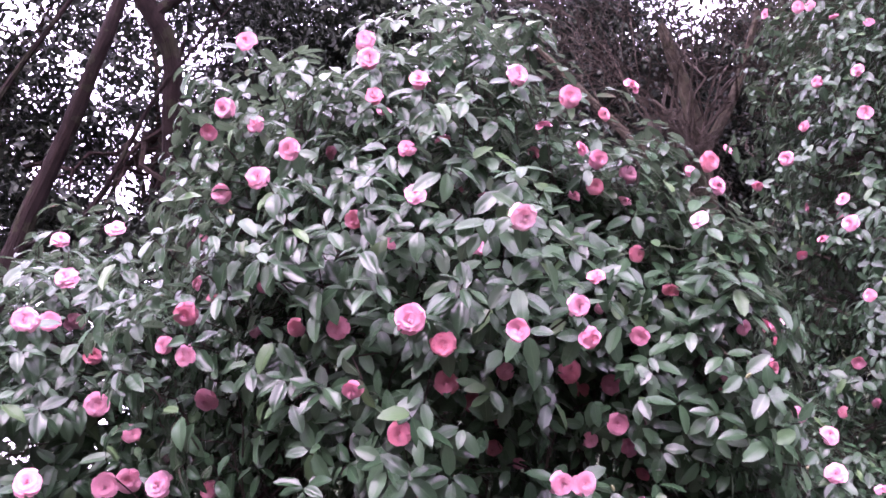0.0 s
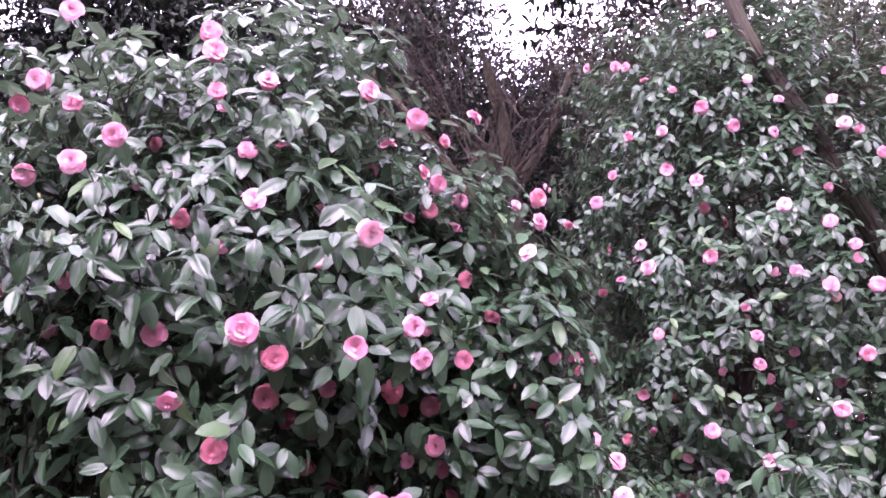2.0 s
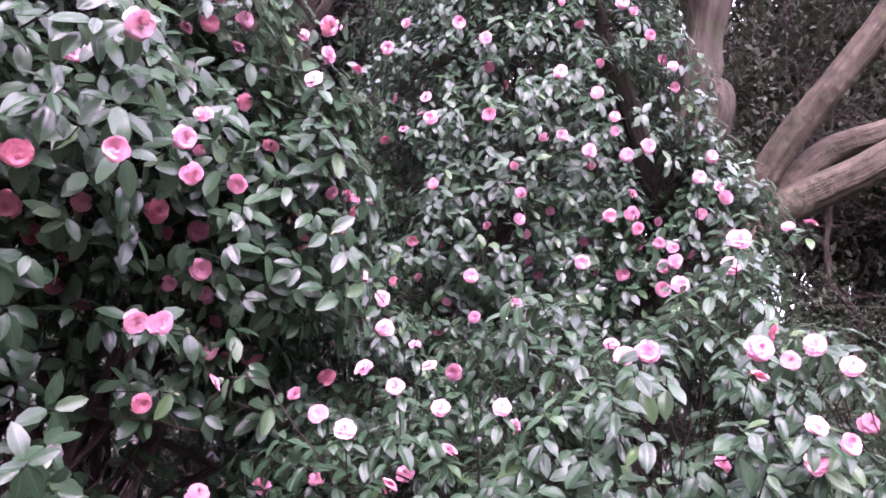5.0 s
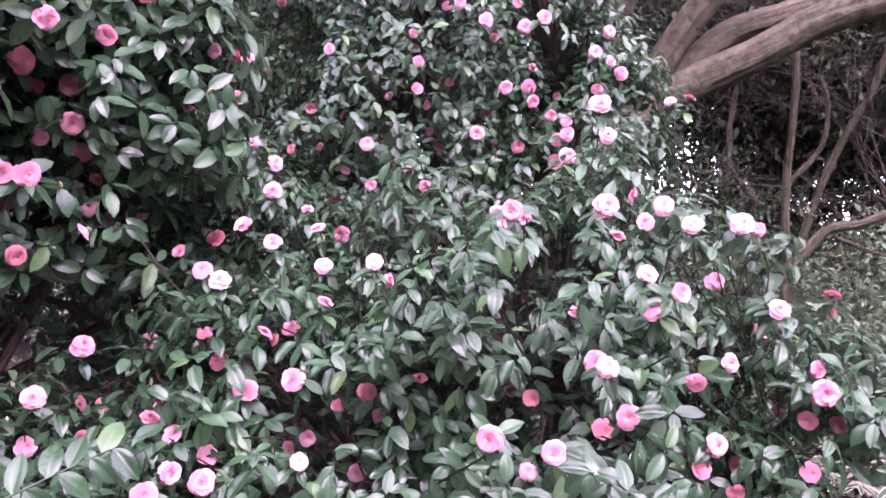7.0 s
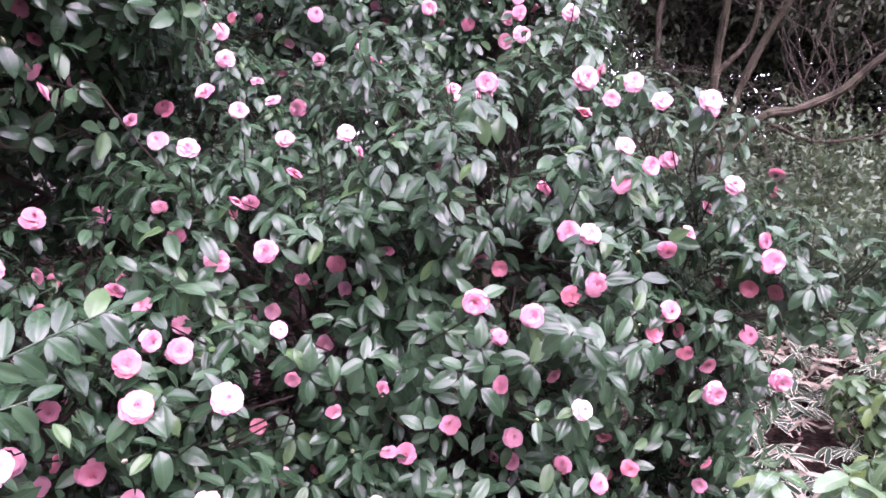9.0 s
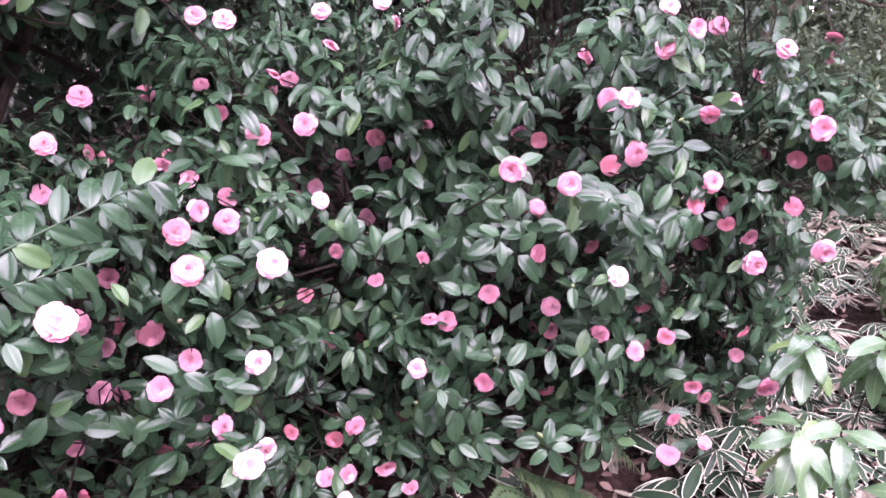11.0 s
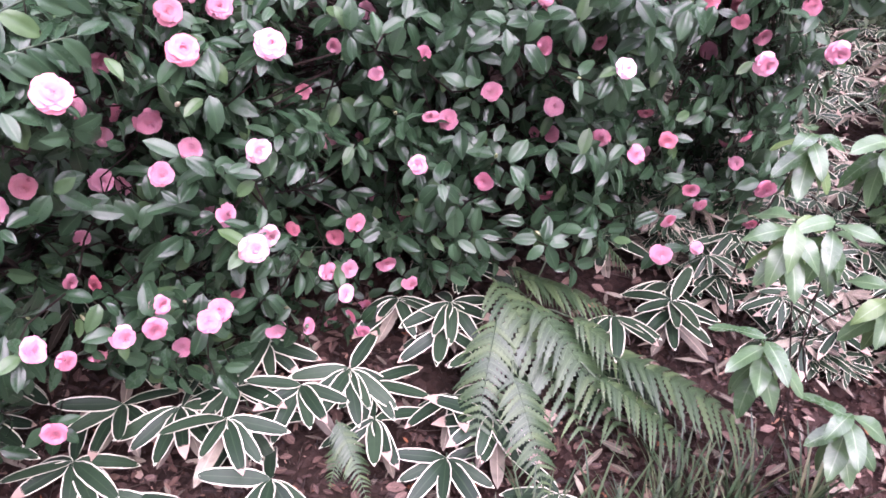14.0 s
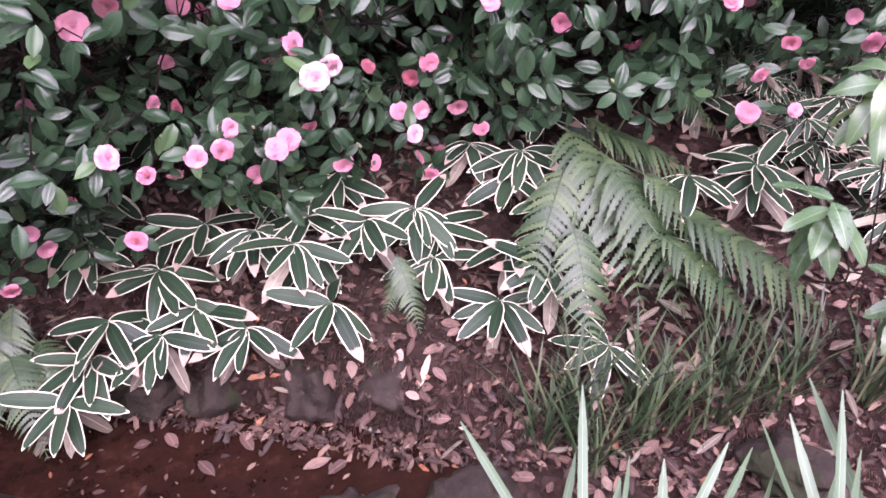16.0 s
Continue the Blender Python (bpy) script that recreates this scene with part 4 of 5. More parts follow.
    pieces.append(strew(kite(0.5), inner, inner_turns, size * rng.uniform(0.9, 1.2, len(inner))))
    fv, fq, fu = gathered(pieces)
    part("foliage", mesh_of("foliage", fv, fq, mat_camellia, fu), bush, kind="stuff")
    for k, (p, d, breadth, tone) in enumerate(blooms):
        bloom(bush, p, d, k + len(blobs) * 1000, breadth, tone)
    for k in rng.choice(len(tips), buds, replace=False):
        size = rng.uniform(0.006, 0.010)
        ahead = Vector(out[k] + np.array([0, 0, 0.5]) + rng.normal(0, 0.3, 3)).to_track_quat("Z", "Y").to_matrix().to_4x4()
        part("bud", bud_mesh, bush, "", Matrix.Translation(tips[k] + out[k] * 0.006) @ ahead @ Matrix.Diagonal((size, size, size * 1.4, 1)))
    return bush


BLOBS_A = [(-0.12, 2.95, 2.9, 1.0, 1.13, 1.32, 6), (-1.5, 3.1, 2.5, 0.95, 0.9, 0.85, 2.4), (-0.2, 2.9, 2.3, 1.2, 0.9, 0.5, 0.5), (0.6, 3.0, 2.35, 0.75, 0.7, 0.55, 1.0), (0.5, 2.75, 3.15, 0.5, 0.6, 0.6, 2.4), (0.74, 2.72, 2.82, 0.56, 0.6, 0.56, 2.6)]
BLOBS_B = [(2.70, 3.5, 3.35, 1.05, 1.1, 2.05, 6), (1.7, 3.7, 2.0, 1.1, 0.8, 0.7, 1.4), (1.35, 3.2, 2.15, 0.6, 0.5, 0.6, 1.2), (3.2, 2.75, 2.75, 0.6, 0.6, 0.9, 1.6)]
BLOBS_C = [(2.1, 1.9, 1.6, 0.95, 0.95, 0.92, 5), (1.35, 2.25, 1.5, 0.7, 0.75, 0.7, 1.4), (2.5, 1.75, 1.1, 0.7, 0.8, 0.6, 1.2), (1.65, 1.65, 1.0, 0.6, 0.5, 0.42, 1.2), (2.6, 0.95, 1.72, 0.34, 0.34, 0.22, 0.5)]
BLOBS_D = [(0.5, 2.45, 1.2, 0.9, 0.9, 0.62, 3.2), (-0.15, 2.25, 0.95, 0.75, 0.7, 0.5, 2), (1.2, 2.2, 1.0, 0.6, 0.6, 0.45, 1.0), (0.7, 2.0, 0.72, 0.55, 0.4, 0.28, 1.0), (0.2, 1.75, 1.45, 0.32, 0.28, 0.16, 0.35)]
camellia("tall bushy camellia with glossy dark leaves and pink double blooms", (0.0, 3.1, 0.5), BLOBS_A, FLOWERS_A1 + FLOWERS_A2 + FLOWERS_A3 + FLOWERS_A4 + FLOWERS_A5 + FLOWERS_A6, 16000, 0.085, 300, 40, 60, 0.25, 0.9, 0.50, 1.18, 0.5, 2.35, -0.55)
camellia("high camellia behind, dark leaves dotted with small pink blooms", (2.6, 3.6, 0.7), BLOBS_B, FLOWERS_B1 + FLOWERS_B2 + FLOWERS_B3 + FLOWERS_B4 + FLOWERS_B5 + FLOWERS_B6, 13000, 0.070, 120, 30, 60, 0.06, 1.0, 0.42, 1.25, 0.6, 0.0, -0.34, curve([(3.3, 2.93, 3.25), (3.2, 2.92, 3.42), (3.0, 2.94, 3.95)], 4))
camellia("low spreading camellia with pale-shining leaves and pink blooms", (2.1, 2.0, 0.4), BLOBS_C, FLOWERS_C1 + FLOWERS_C2 + FLOWERS_C3 + FLOWERS_C4 + FLOWERS_C5 + FLOWERS_C6 + FLOWERS_C7, 13000, 0.078, 300, 50, 20, 0.45, 0.45, 0.40, 1.30, 0.3, 0.0, -0.20)
skirt = camellia("low camellia skirt with shiny deep green leaves and pink blooms", (0.5, 2.6, 0.4), BLOBS_D, FLOWERS_D1 + FLOWERS_D2 + FLOWERS_D3 + FLOWERS_D4, 12000, 0.079, 300, 45, 6, 0.7, 0.35, 0.36, 1.30, 0.1, 0.0, -0.24)


def spray(bush, points, size, seed):
    """A long shoot with leaves set left and right along it."""
    r = np.random.default_rng(seed)
    line = curve(points, 6)
    v, q, u = tube(line, [0.0035, 0.0015], 6)
    part("shoot", mesh_of("shoot", v, q, mat_under_leaf, u), bush)
    n = len(line)
    for k, i in enumerate(np.linspace(n * 0.12, n - 1, 13).astype(int)):
        d = line[min(i + 1, n - 1)] - line[max(i - 1, 0)]
        d /= np.linalg.norm(d)
        toward = np.array([-0.30, -0.85, 0.42])
        across = np.cross(d, toward) * (1 if k % 2 else -1)
        go = across * (0.9 if i < n - 2 else 0.25) + d * 0.55 + np.array([0, 0, -0.10]) + 0.15 * r.normal(size=3)
        t = frames(go[None], toward + 0.3 * r.normal(size=(1, 3)) + np.array([0, 0, 0.3]))[0]
        part("leaf", leaf_meshes[k % 4], bush, "", turn_matrix(line[i], t, size * r.uniform(0.85, 1.1)))


spray(skirt, [(0.12, 1.62, 1.6), (0.27, 1.64, 1.65), (0.4, 1.66, 1.69), (0.53, 1.64, 1.74)], 0.086, 1)
spray(skirt, [(0.05, 1.58, 1.53), (0.16, 1.60, 1.55), (0.24, 1.61, 1.56), (0.33, 1.62, 1.57)], 0.080, 2)


# ---- striped bamboo grass ----
sasa_leaves = [blade(1.0, 0.26, LANCE, 9, 0.14, d, 5) for d in (0.08, 0.18, 0.30)]
sasa_meshes = [mesh_of("leaf", *t[:2], mat_sasa, t[2]) for t in sasa_leaves]
low_leaves = [blade(1.0, 0.21, LANCE, 5, 0.14, d, 3) for d in (0.10, 0.26)]
straw_mesh = mesh_of("dry_leaf", *sasa_leaves[1][:2], mat_straw, sasa_leaves[1][2])


def fan(seed, count, spread=1.0):
    """Leaf poses of one bamboo-grass head round its origin: ahead, up, length."""
    r = np.random.default_rng(seed)
    a = r.random() * 6.283 + np.arange(count) * 6.283 / count + r.normal(0, 0.25, count)
    lean = np.array([-0.42, -0.5, -0.25])
    ahead = np.stack([np.cos(a), np.sin(a), 0.22 + r.normal(0, 0.22, count)], -1) * spread + lean * 1.05
    up = np.stack([r.normal(0, 0.2, count) - 0.25, r.normal(0, 0.2, count) - 0.3, np.ones(count)], -1)
    return ahead, up, r.uniform(0.155, 0.215, count)


def sasa(top, seed, count=7):
    """One bamboo-grass plant: culm and striped leaves."""
    x, y, z = top
    g = float(ground_height(x + 0.05, y + 0.05))
    plant = thing("bamboo_grass", (x + 0.05, y + 0.05, min(g, z - 0.05)), "low bamboo grass with white-edged dark green leaves", "bamboo grass", "bamboo grass on the bank")
    v, q, u = tube(curve([(x + 0.05, y + 0.05, min(g, z - 0.05) - 0.02), (x + 0.03, y + 0.03, (g + z) / 2), (x, y, z)], 4), [0.0035, 0.0025], 5)
    part("culm", mesh_of("culm", v, q, mat_under_leaf, u), plant)
    ahead, up, length = fan(seed, count)
    for k, (t, s) in enumerate(zip(frames(ahead, up), length)):
        part("leaf", sasa_meshes[(seed + k) % 3], plant, "", turn_matrix((x, y, z), t, s))
    if seed % 2:
        a2, u2, l2 = fan(seed + 99, 3)
        a2[:, 2] -= 0.7
        for t, s in zip(frames(a2, u2), l2):
            part("dry_leaf", straw_mesh, plant, "withered straw-coloured leaf", turn_matrix((x, y, z - 0.03), t, s * 0.9))


SASA_A = [(-0.04, 1.72, 0.32), (0.08, 1.62, 0.28), (0.15, 1.82, 0.36), (0.52, 1.6, 0.46), (0.55, 1.42, 0.34), (0.76, 1.58, 0.47), (1.22, 1.45, 0.54), (1.3, 1.5, 0.59), (1.5, 1.64, 0.62), (1.2, 1.66, 0.57),
          (0.77, 1.8, 0.5), (1.02, 1.2, 0.29), (1.66, 1.1, 0.59), (0.9, 1.4, 0.38), (-0.12, 1.72, 0.2), (-0.22, 1.64, 0.15), (-0.01, 2.1, 0.42), (0.33, 1.9, 0.42), (1.92, 1.05, 0.57), (0.31, 1.54, 0.26),
          (0.92, 1.55, 0.47), (1.2, 0.9, 0.26), (0.62, 1.72, 0.45), (0.45, 1.75, 0.44), (0.2, 1.66, 0.3)]
for k, p in enumerate(SASA_A):
    sasa(p, k, 6 + k % 3)
for k in range(60):
    sx, sy = rng.uniform(-0.5, 2.4), rng.uniform(1.0, 2.5)
    if 1.45 + 0.25 * max(sx - 0.6, 0) < 0.669 * sx + 0.743 * sy < 2.5:
        sasa((sx, sy, float(ground_height(sx, sy)) + rng.uniform(0.07, 0.16)), 200 + k, 6)


def bamboo_field():
    """The striped undergrowth that covers the slope farther off."""
    n = 3800
    x, y = np.concatenate([rng.uniform(2.15, 3.0, 300), rng.uniform(2.2, 7.5, n - 300)]), np.concatenate([rng.uniform(0.3, 1.5, 300), rng.uniform(-3.0, 4.5, n - 300)])
    ok = (0.669 * x + 0.743 * y > 1.9) & (y < x * 0.75) & ~((x < 2.3) & (y > 1.45))
    x, y = x[ok], y[ok]
    z = ground_height(x, y)
    pieces, dry = [], []
    for k in range(len(x)):
        ahead, up, length = fan(1000 + k, 6)
        place = np.repeat([[x[k], y[k], z[k] + rng.uniform(0.04, 0.22)]], 6, 0)
        target = dry if k % 4 == 0 else pieces
        target.append(strew(low_leaves[k % 2], place, frames(ahead, up), length * rng.uniform(0.5, 0.8)))
    for name, bits, mat, label in (("bamboo_grass_cover", pieces, mat_sasa, "dense white-striped bamboo grass covering the slope"), ("dry_bamboo_litter", dry, mat_straw, "withered pale bamboo leaves lying over the slope")):
        v, q, u = gathered(bits)
        tagged(new(name, mesh_of(name, v, q, mat, u)), label, "bamboo grass", kind="stuff")


bamboo_field()


# ---- ferns ----
def frond(start, tip, seed, pairs=18):
    """One arching frond from start to tip: a rachis with toothed, drooping pinnae in pairs."""
    r = np.random.default_rng(seed)
    a, c = np.array(start, float), np.array(tip, float)
    size = np.linalg.norm(c - a)
    m = (a + c) / 2 + np.array([0, 0, 0.16 * size])
    t = np.linspace(0, 1, 14)[:, None]
    line = (1 - t) ** 2 * a + 2 * t * (1 - t) * m + t**2 * c
    pieces = [tube(line, [0.003, 0.001], 4)]
    for s in np.linspace(0.06, 0.985, pairs):
        p = (1 - s) ** 2 * a + 2 * s * (1 - s) * m + s**2 * c
        d = (m - a) * (1 - s) + (c - m) * s
        d /= np.linalg.norm(d)
        across = np.cross(d, np.array([0, 0, 1.0]))
        across /= np.linalg.norm(across)
        face = np.cross(across, d)
        reach = size * 0.225 * np.interp(s, [0, 0.2, 0.45, 0.8, 1], [0.6, 0.95, 1.0, 0.55, 0.10]) * (1 + 0.06 * r.normal())
        for side in (-1, 1):
            teeth = 8
            v = np.linspace(0, 1, 2 * teeth)[:, None]
            half = reach * 0.15 * np.interp(v, [0, 0.08, 0.6, 1], [0.7, 1.0, 0.75, 0.08]) * np.where(np.arange(2 * teeth) % 2, 1.0, 0.5)[:, None]
            u = np.array([-1.0, 0.0, 1.0])
            go = side * across * 0.9 + d * (0.35 + 0.1 * r.normal())
            go /= np.linalg.norm(go)
            wide = np.cross(face, go)
            x = v * reach * (1 + 0.02 * np.abs(u))
            y = half * u
            z = -(0.34 + 0.06 * r.normal()) * reach * v**2 + 0.12 * np.abs(y) + 0 * u
            verts = p + x[..., None] * go + y[..., None] * wide + z[..., None] * (face * 0.6 + np.array([0, 0, 0.5])) + (0.22 * reach * v**2 + 0 * u)[..., None] * d
            uv = np.stack(np.broadcast_arrays(u * 0.5 + 0.5, v), -1).reshape(-1, 2)
            pieces.append((verts.reshape(-1, 3), grid(2 * teeth, 3), uv))
    return gathered(pieces)


def fern(base, fronds, label="green fern with arching feathery fronds on the bank"):
    plant = thing("fern", base, label, "fern", "ferns")
    b = np.array(base)
    for k, (a, c) in enumerate(fronds):
        v, q, u = frond(a, c, k, 19)
        part("frond", mesh_of("frond", v, q, mat_fern, u), plant)
        v, q, u = tube(curve([b, (b + np.array(a)) / 2 + np.array([0, 0, 0.06]), a], 5), [0.004, 0.003], 5)
        part("stalk", mesh_of("stalk", v, q, mat_under_leaf, u), plant)


fern((1.55, 1.42, 0.4), [((1.41, 1.43, 0.68), (1.32, 0.89, 0.34)), ((1.31, 1.3, 0.63), (1.03, 1.1, 0.33)), ((1.22, 1.14, 0.55), (1.11, 0.87, 0.28)), ((1.46, 1.36, 0.69), (1.76, 1.08, 0.51)), ((1.42, 1.26, 0.66), (1.41, 0.81, 0.34)),
                         ((1.48, 1.15, 0.64), (1.61, 0.81, 0.40)), ((1.49, 0.98, 0.58), (1.73, 0.53, 0.35)), ((1.4, 0.97, 0.55), (1.54, 0.64, 0.33)), ((1.82, 1.44, 0.76), (1.94, 1.23, 0.58)), ((1.48, 1.42, 0.70), (1.62, 1.2, 0.54))])
fern((0.8, 1.46, 0.24), [((0.77, 1.41, 0.44), (0.74, 1.22, 0.28)), ((0.79, 1.39, 0.42), (0.67, 1.31, 0.31))], "small young fern among bamboo grass")
fern((-0.3, 2.0, 0.15), [((-0.27, 1.96, 0.31), (-0.36, 1.78, 0.08)), ((-0.33, 1.90, 0.22), (-0.32, 1.56, 0.04)), ((-0.32, 1.97, 0.28), (-0.46, 1.70, 0.04)), ((-0.25, 1.9, 0.2), (-0.18, 1.62, 0.04))], "fern drooping over the stream edge")


# ---- laurel shrub ----
AUCUBA = ([0, 0.07, 0.25, 0.40, 0.45, 0.46, 0.57, 0.58, 0.69, 0.70, 0.80, 0.81, 0.90, 0.91, 1], [0.06, 0.30, 0.80, 1.0, 1.02, 0.93, 0.97, 0.86, 0.86, 0.73, 0.68, 0.54, 0.44, 0.30, 0.03])
laurel_leaves = [blade(1.0, 0.42, AUCUBA, 22, 0.22, d, 5, w) for d, w in ((0.16, 0.08), (0.34, -0.09), (0.5, 0.08))]
laurel_meshes = [mesh_of("leaf", *t[:2], mat_laurel, t[2]) for t in laurel_leaves]


def laurel(base, heads):
    plant = thing("laurel_shrub", base, "young evergreen shrub with large pale green shiny leaves", "shrub")
    for k, h in enumerate(heads):
        h = np.array(h)
        v, q, u = tube(curve([np.array(base) + rng.normal(0, 0.11, 3) * np.array([1, 1, 0]), (np.array(base) + h) / 2 + rng.normal(0, 0.05, 3) + np.array([0.05, 0.03, 0.0]), h], 6), [0.003, 0.002], 6)
        part("stem", mesh_of("stem", v, q, mat_twig, u), plant)
        n = 12
        a = rng.random() * 6.283 + np.arange(n) * 2.4
        ahead = np.stack([np.cos(a), np.sin(a), 0.10 - 0.11 * np.arange(n) + rng.normal(0, 0.15, n)], -1) + np.array([-0.15, -0.15, 0])
        up = np.stack([rng.normal(0, 0.15, n) - 0.2, rng.normal(0, 0.15, n) - 0.2, np.ones(n)], -1)
        for i, t in enumerate(frames(ahead, up)):
            part("leaf", laurel_meshes[(i + k) % 3], plant, "", turn_matrix(h - np.array([0, 0, 0.008 * i]), t, rng.uniform(0.105, 0.14)))


laurel((1.82, 0.62, 0.36), [(1.795, 0.69, 1.315), (1.58, 0.60, 1.16), (1.67, 0.54, 1.15), (1.36, 0.51, 0.96), (1.54, 0.335, 0.755), (1.95, 0.56, 1.30), (1.72, 0.38, 1.02)])


def broad_shrub(base, blobs, count, size, label):
    """A low evergreen shrub: stems up to the shoots, each with a whorl of broad leaves."""
    plant = thing("broadleaf_shrub", base, label, "shrub", "low shrubs on the slope")
    tips, out = shell(blobs, count, 0.5)
    bits = [tube(bent(np.array(base) + rng.normal(0, 0.04, 3) * np.array([1, 1, 0]), p, 5, -0.05, 0.05), [0.006, 0.002], 4) for p in tips[::2]]
    v, q, u = gathered(bits)
    part("stems", mesh_of("stems", v, q, mat_twig, u), plant, kind="stuff")
    place, turns, length = shoots(tips, out, size, 6)
    kinds = rng.integers(0, 2, len(place))
    v, q, u = gathered([strew(broad_leaves[k], place[kinds == k], turns[kinds == k], length[kinds == k]) for k in (0, 1)])
    part("foliage", mesh_of("foliage", v, q, mat_laurel, u), plant, kind="stuff")


broad_leaves = [blade(1.0, 0.46, LANCE, 6, 0.25, d, 5, 0.04) for d in (0.2, 0.4)]
for at, wide, many in [((2.75, 0.50), 0.24, 70), ((3.05, 0.62), 0.26, 80), ((3.35, 0.35), 0.34, 90), ((3.9, 0.8), 0.42, 110), ((3.0, 0.0), 0.30, 80)]:
    g = float(ground_height(*at))
    broad_shrub((*at, g), [(*at, g + 0.30, wide, wide, 0.30, 1)], many, 0.10, "low shrub with broad dull green leaves among bamboo grass")


# ---- water's edge ----
def stone(at, size, seed):
    me = bpy.data.meshes.new("stone")
    bm = bmesh.new()
    bmesh.ops.create_icosphere(bm, subdivisions=4, radius=1.0)
    off = Vector((seed * 3.1, seed * 1.7, 0))
    for v in bm.verts:
        d = v.co.normalized()
        v.co = d * (1 + 0.45 * noise.noise(d * 1.3 + off) + 0.26 * noise.noise(d * 2.7 + off) + 0.10 * noise.noise(d * 7 + off))
        v.co = Vector((v.co.x * size[0], v.co.y * size[1], v.co.z * size[2]))
    for f in bm.faces:
        f.smooth = True
    bm.to_mesh(me)
    bm.free()
    me.materials.append(mat_stone)
    ob = new("stone", me)
    ob.matrix_world = pose(at[0], at[1], at[2] + 0.012, 0, 0, seed * 47)
    tagged(ob, "rounded mossy grey-brown stone at the stream edge", "stone", "stones along the stream")


for k, (p, d) in enumerate([((0.2, 1.57, 0.02), (0.12, 0.09, 0.08)), ((0.43, 1.39, 0.04), (0.11, 0.08, 0.09)), ((0.64, 1.25, 0.05), (0.11, 0.09, 0.10)), ((0.02, 1.66, 0.03), (0.10, 0.08, 0.07)), ((0.78, 1.1, 0.04), (0.07, 0.06, 0.05)),
                             ((1.42, 0.38, 0.12), (0.12, 0.10, 0.06)), ((0.68, 0.80, 0.0), (0.14, 0.10, 0.06)), ((0.34, 0.92, -0.02), (0.16, 0.10, 0.06)), ((-0.1, 1.74, 0.05), (0.09, 0.08, 0.08))]):
    stone(p, d, k + 1)


GRASS_FORM = blade(1.0, 0.029, STRAP, 9, 0.3, 0.26, 3)
GRASS_BLADE = mesh_of("blade", *GRASS_FORM[:2], mat_grass, GRASS_FORM[2])


def tuft(at, count, length):
    plant = thing("grass_tuft", at, "tuft of thin arching dark green grass blades", "grass", "grass tufts")
    a = rng.random(count) * 6.283
    ahead = np.stack([np.cos(a) * 0.27, np.sin(a) * 0.27, np.abs(rng.normal(1.0, 0.25, count)) + 0.2], -1)
    place = np.array(at) + np.stack([rng.normal(0, 0.03, count), rng.normal(0, 0.03, count), np.zeros(count)], -1)
    turn = frames(ahead, np.stack([-np.cos(a), -np.sin(a), np.ones(count) * 0.6], -1))
    size = rng.uniform(0.6, 1.15, count) * length
    for p, r, k in zip(place, turn, size):
        part("blade", GRASS_BLADE, plant, "", turn_matrix(p, r, float(k)))


for p in [(1.02, 0.80), (0.92, 0.84), (1.14, 0.70), (1.26, 0.66), (1.36, 0.60), (1.5, 0.55), (1.62, 0.55), (1.08, 0.86), (1.22, 0.76), (0.98, 0.70), (1.75, 0.4), (1.45, 0.68)]:
    tuft((*p, float(ground_height(*p))), 30, 0.29)


def narcissus(at, top, seed):
    """One flat upright blade."""
    plant = thing("narcissus_leaf", at, "grey-green narcissus blade with a pale tip", "narcissus leaf", "narcissus leaves on the near bank")
    d = np.array(top) - np.array(at)
    t = blade(float(np.linalg.norm(d)), 0.022, BLUNT, 8, 0.25, 0.03, 3)
    turn = frames(d[None], np.array([[-0.5, -0.8, 0.25]]) + 0.3 * np.random.default_rng(seed).normal(size=(1, 3)))[0]
    part("blade", mesh_of("blade", *t[:2], mat_blade, t[2]), plant, "", turn_matrix(at, turn, 1.0))


NARCISSUS = [((0.73, 0.54, 0.73), (0.41, 0.13, 0.49)), ((0.49, 0.64, 0.66), (0.51, 0.09, 0.54)), ((0.66, 0.46, 0.64), (0.42, 0.27, 0.55)), ((0.74, 0.39, 0.65), (0.53, 0.21, 0.55)), ((0.88, 0.29, 0.71), (0.53, 0.17, 0.55)),
             ((0.9, 0.25, 0.72), (0.58, 0.15, 0.55)), ((0.92, 0.29, 0.75), (0.83, -0.22, 0.6)), ((0.97, 0.25, 0.78), (0.8, -0.2, 0.6)), ((1.05, 0.21, 0.84), (0.66, -0.15, 0.58)), ((1.01, 0.27, 0.83), (0.98, -0.25, 0.6)),
             ((0.78, 0.35, 0.66), (0.62, 0.15, 0.55)), ((0.98, 0.14, 0.76), (0.8, -0.02, 0.58)), ((0.7, 0.38, 0.62), (0.58, 0.26, 0.5)), ((0.91, 0.2, 0.71), (0.72, 0.1, 0.55)), ((1.01, 0.12, 0.78), (0.88, -0.04, 0.58))]
for k, (top, foot) in enumerate(NARCISSUS):
    narcissus((foot[0], foot[1], float(ground_height(foot[0], foot[1])) - 0.01), top, k)


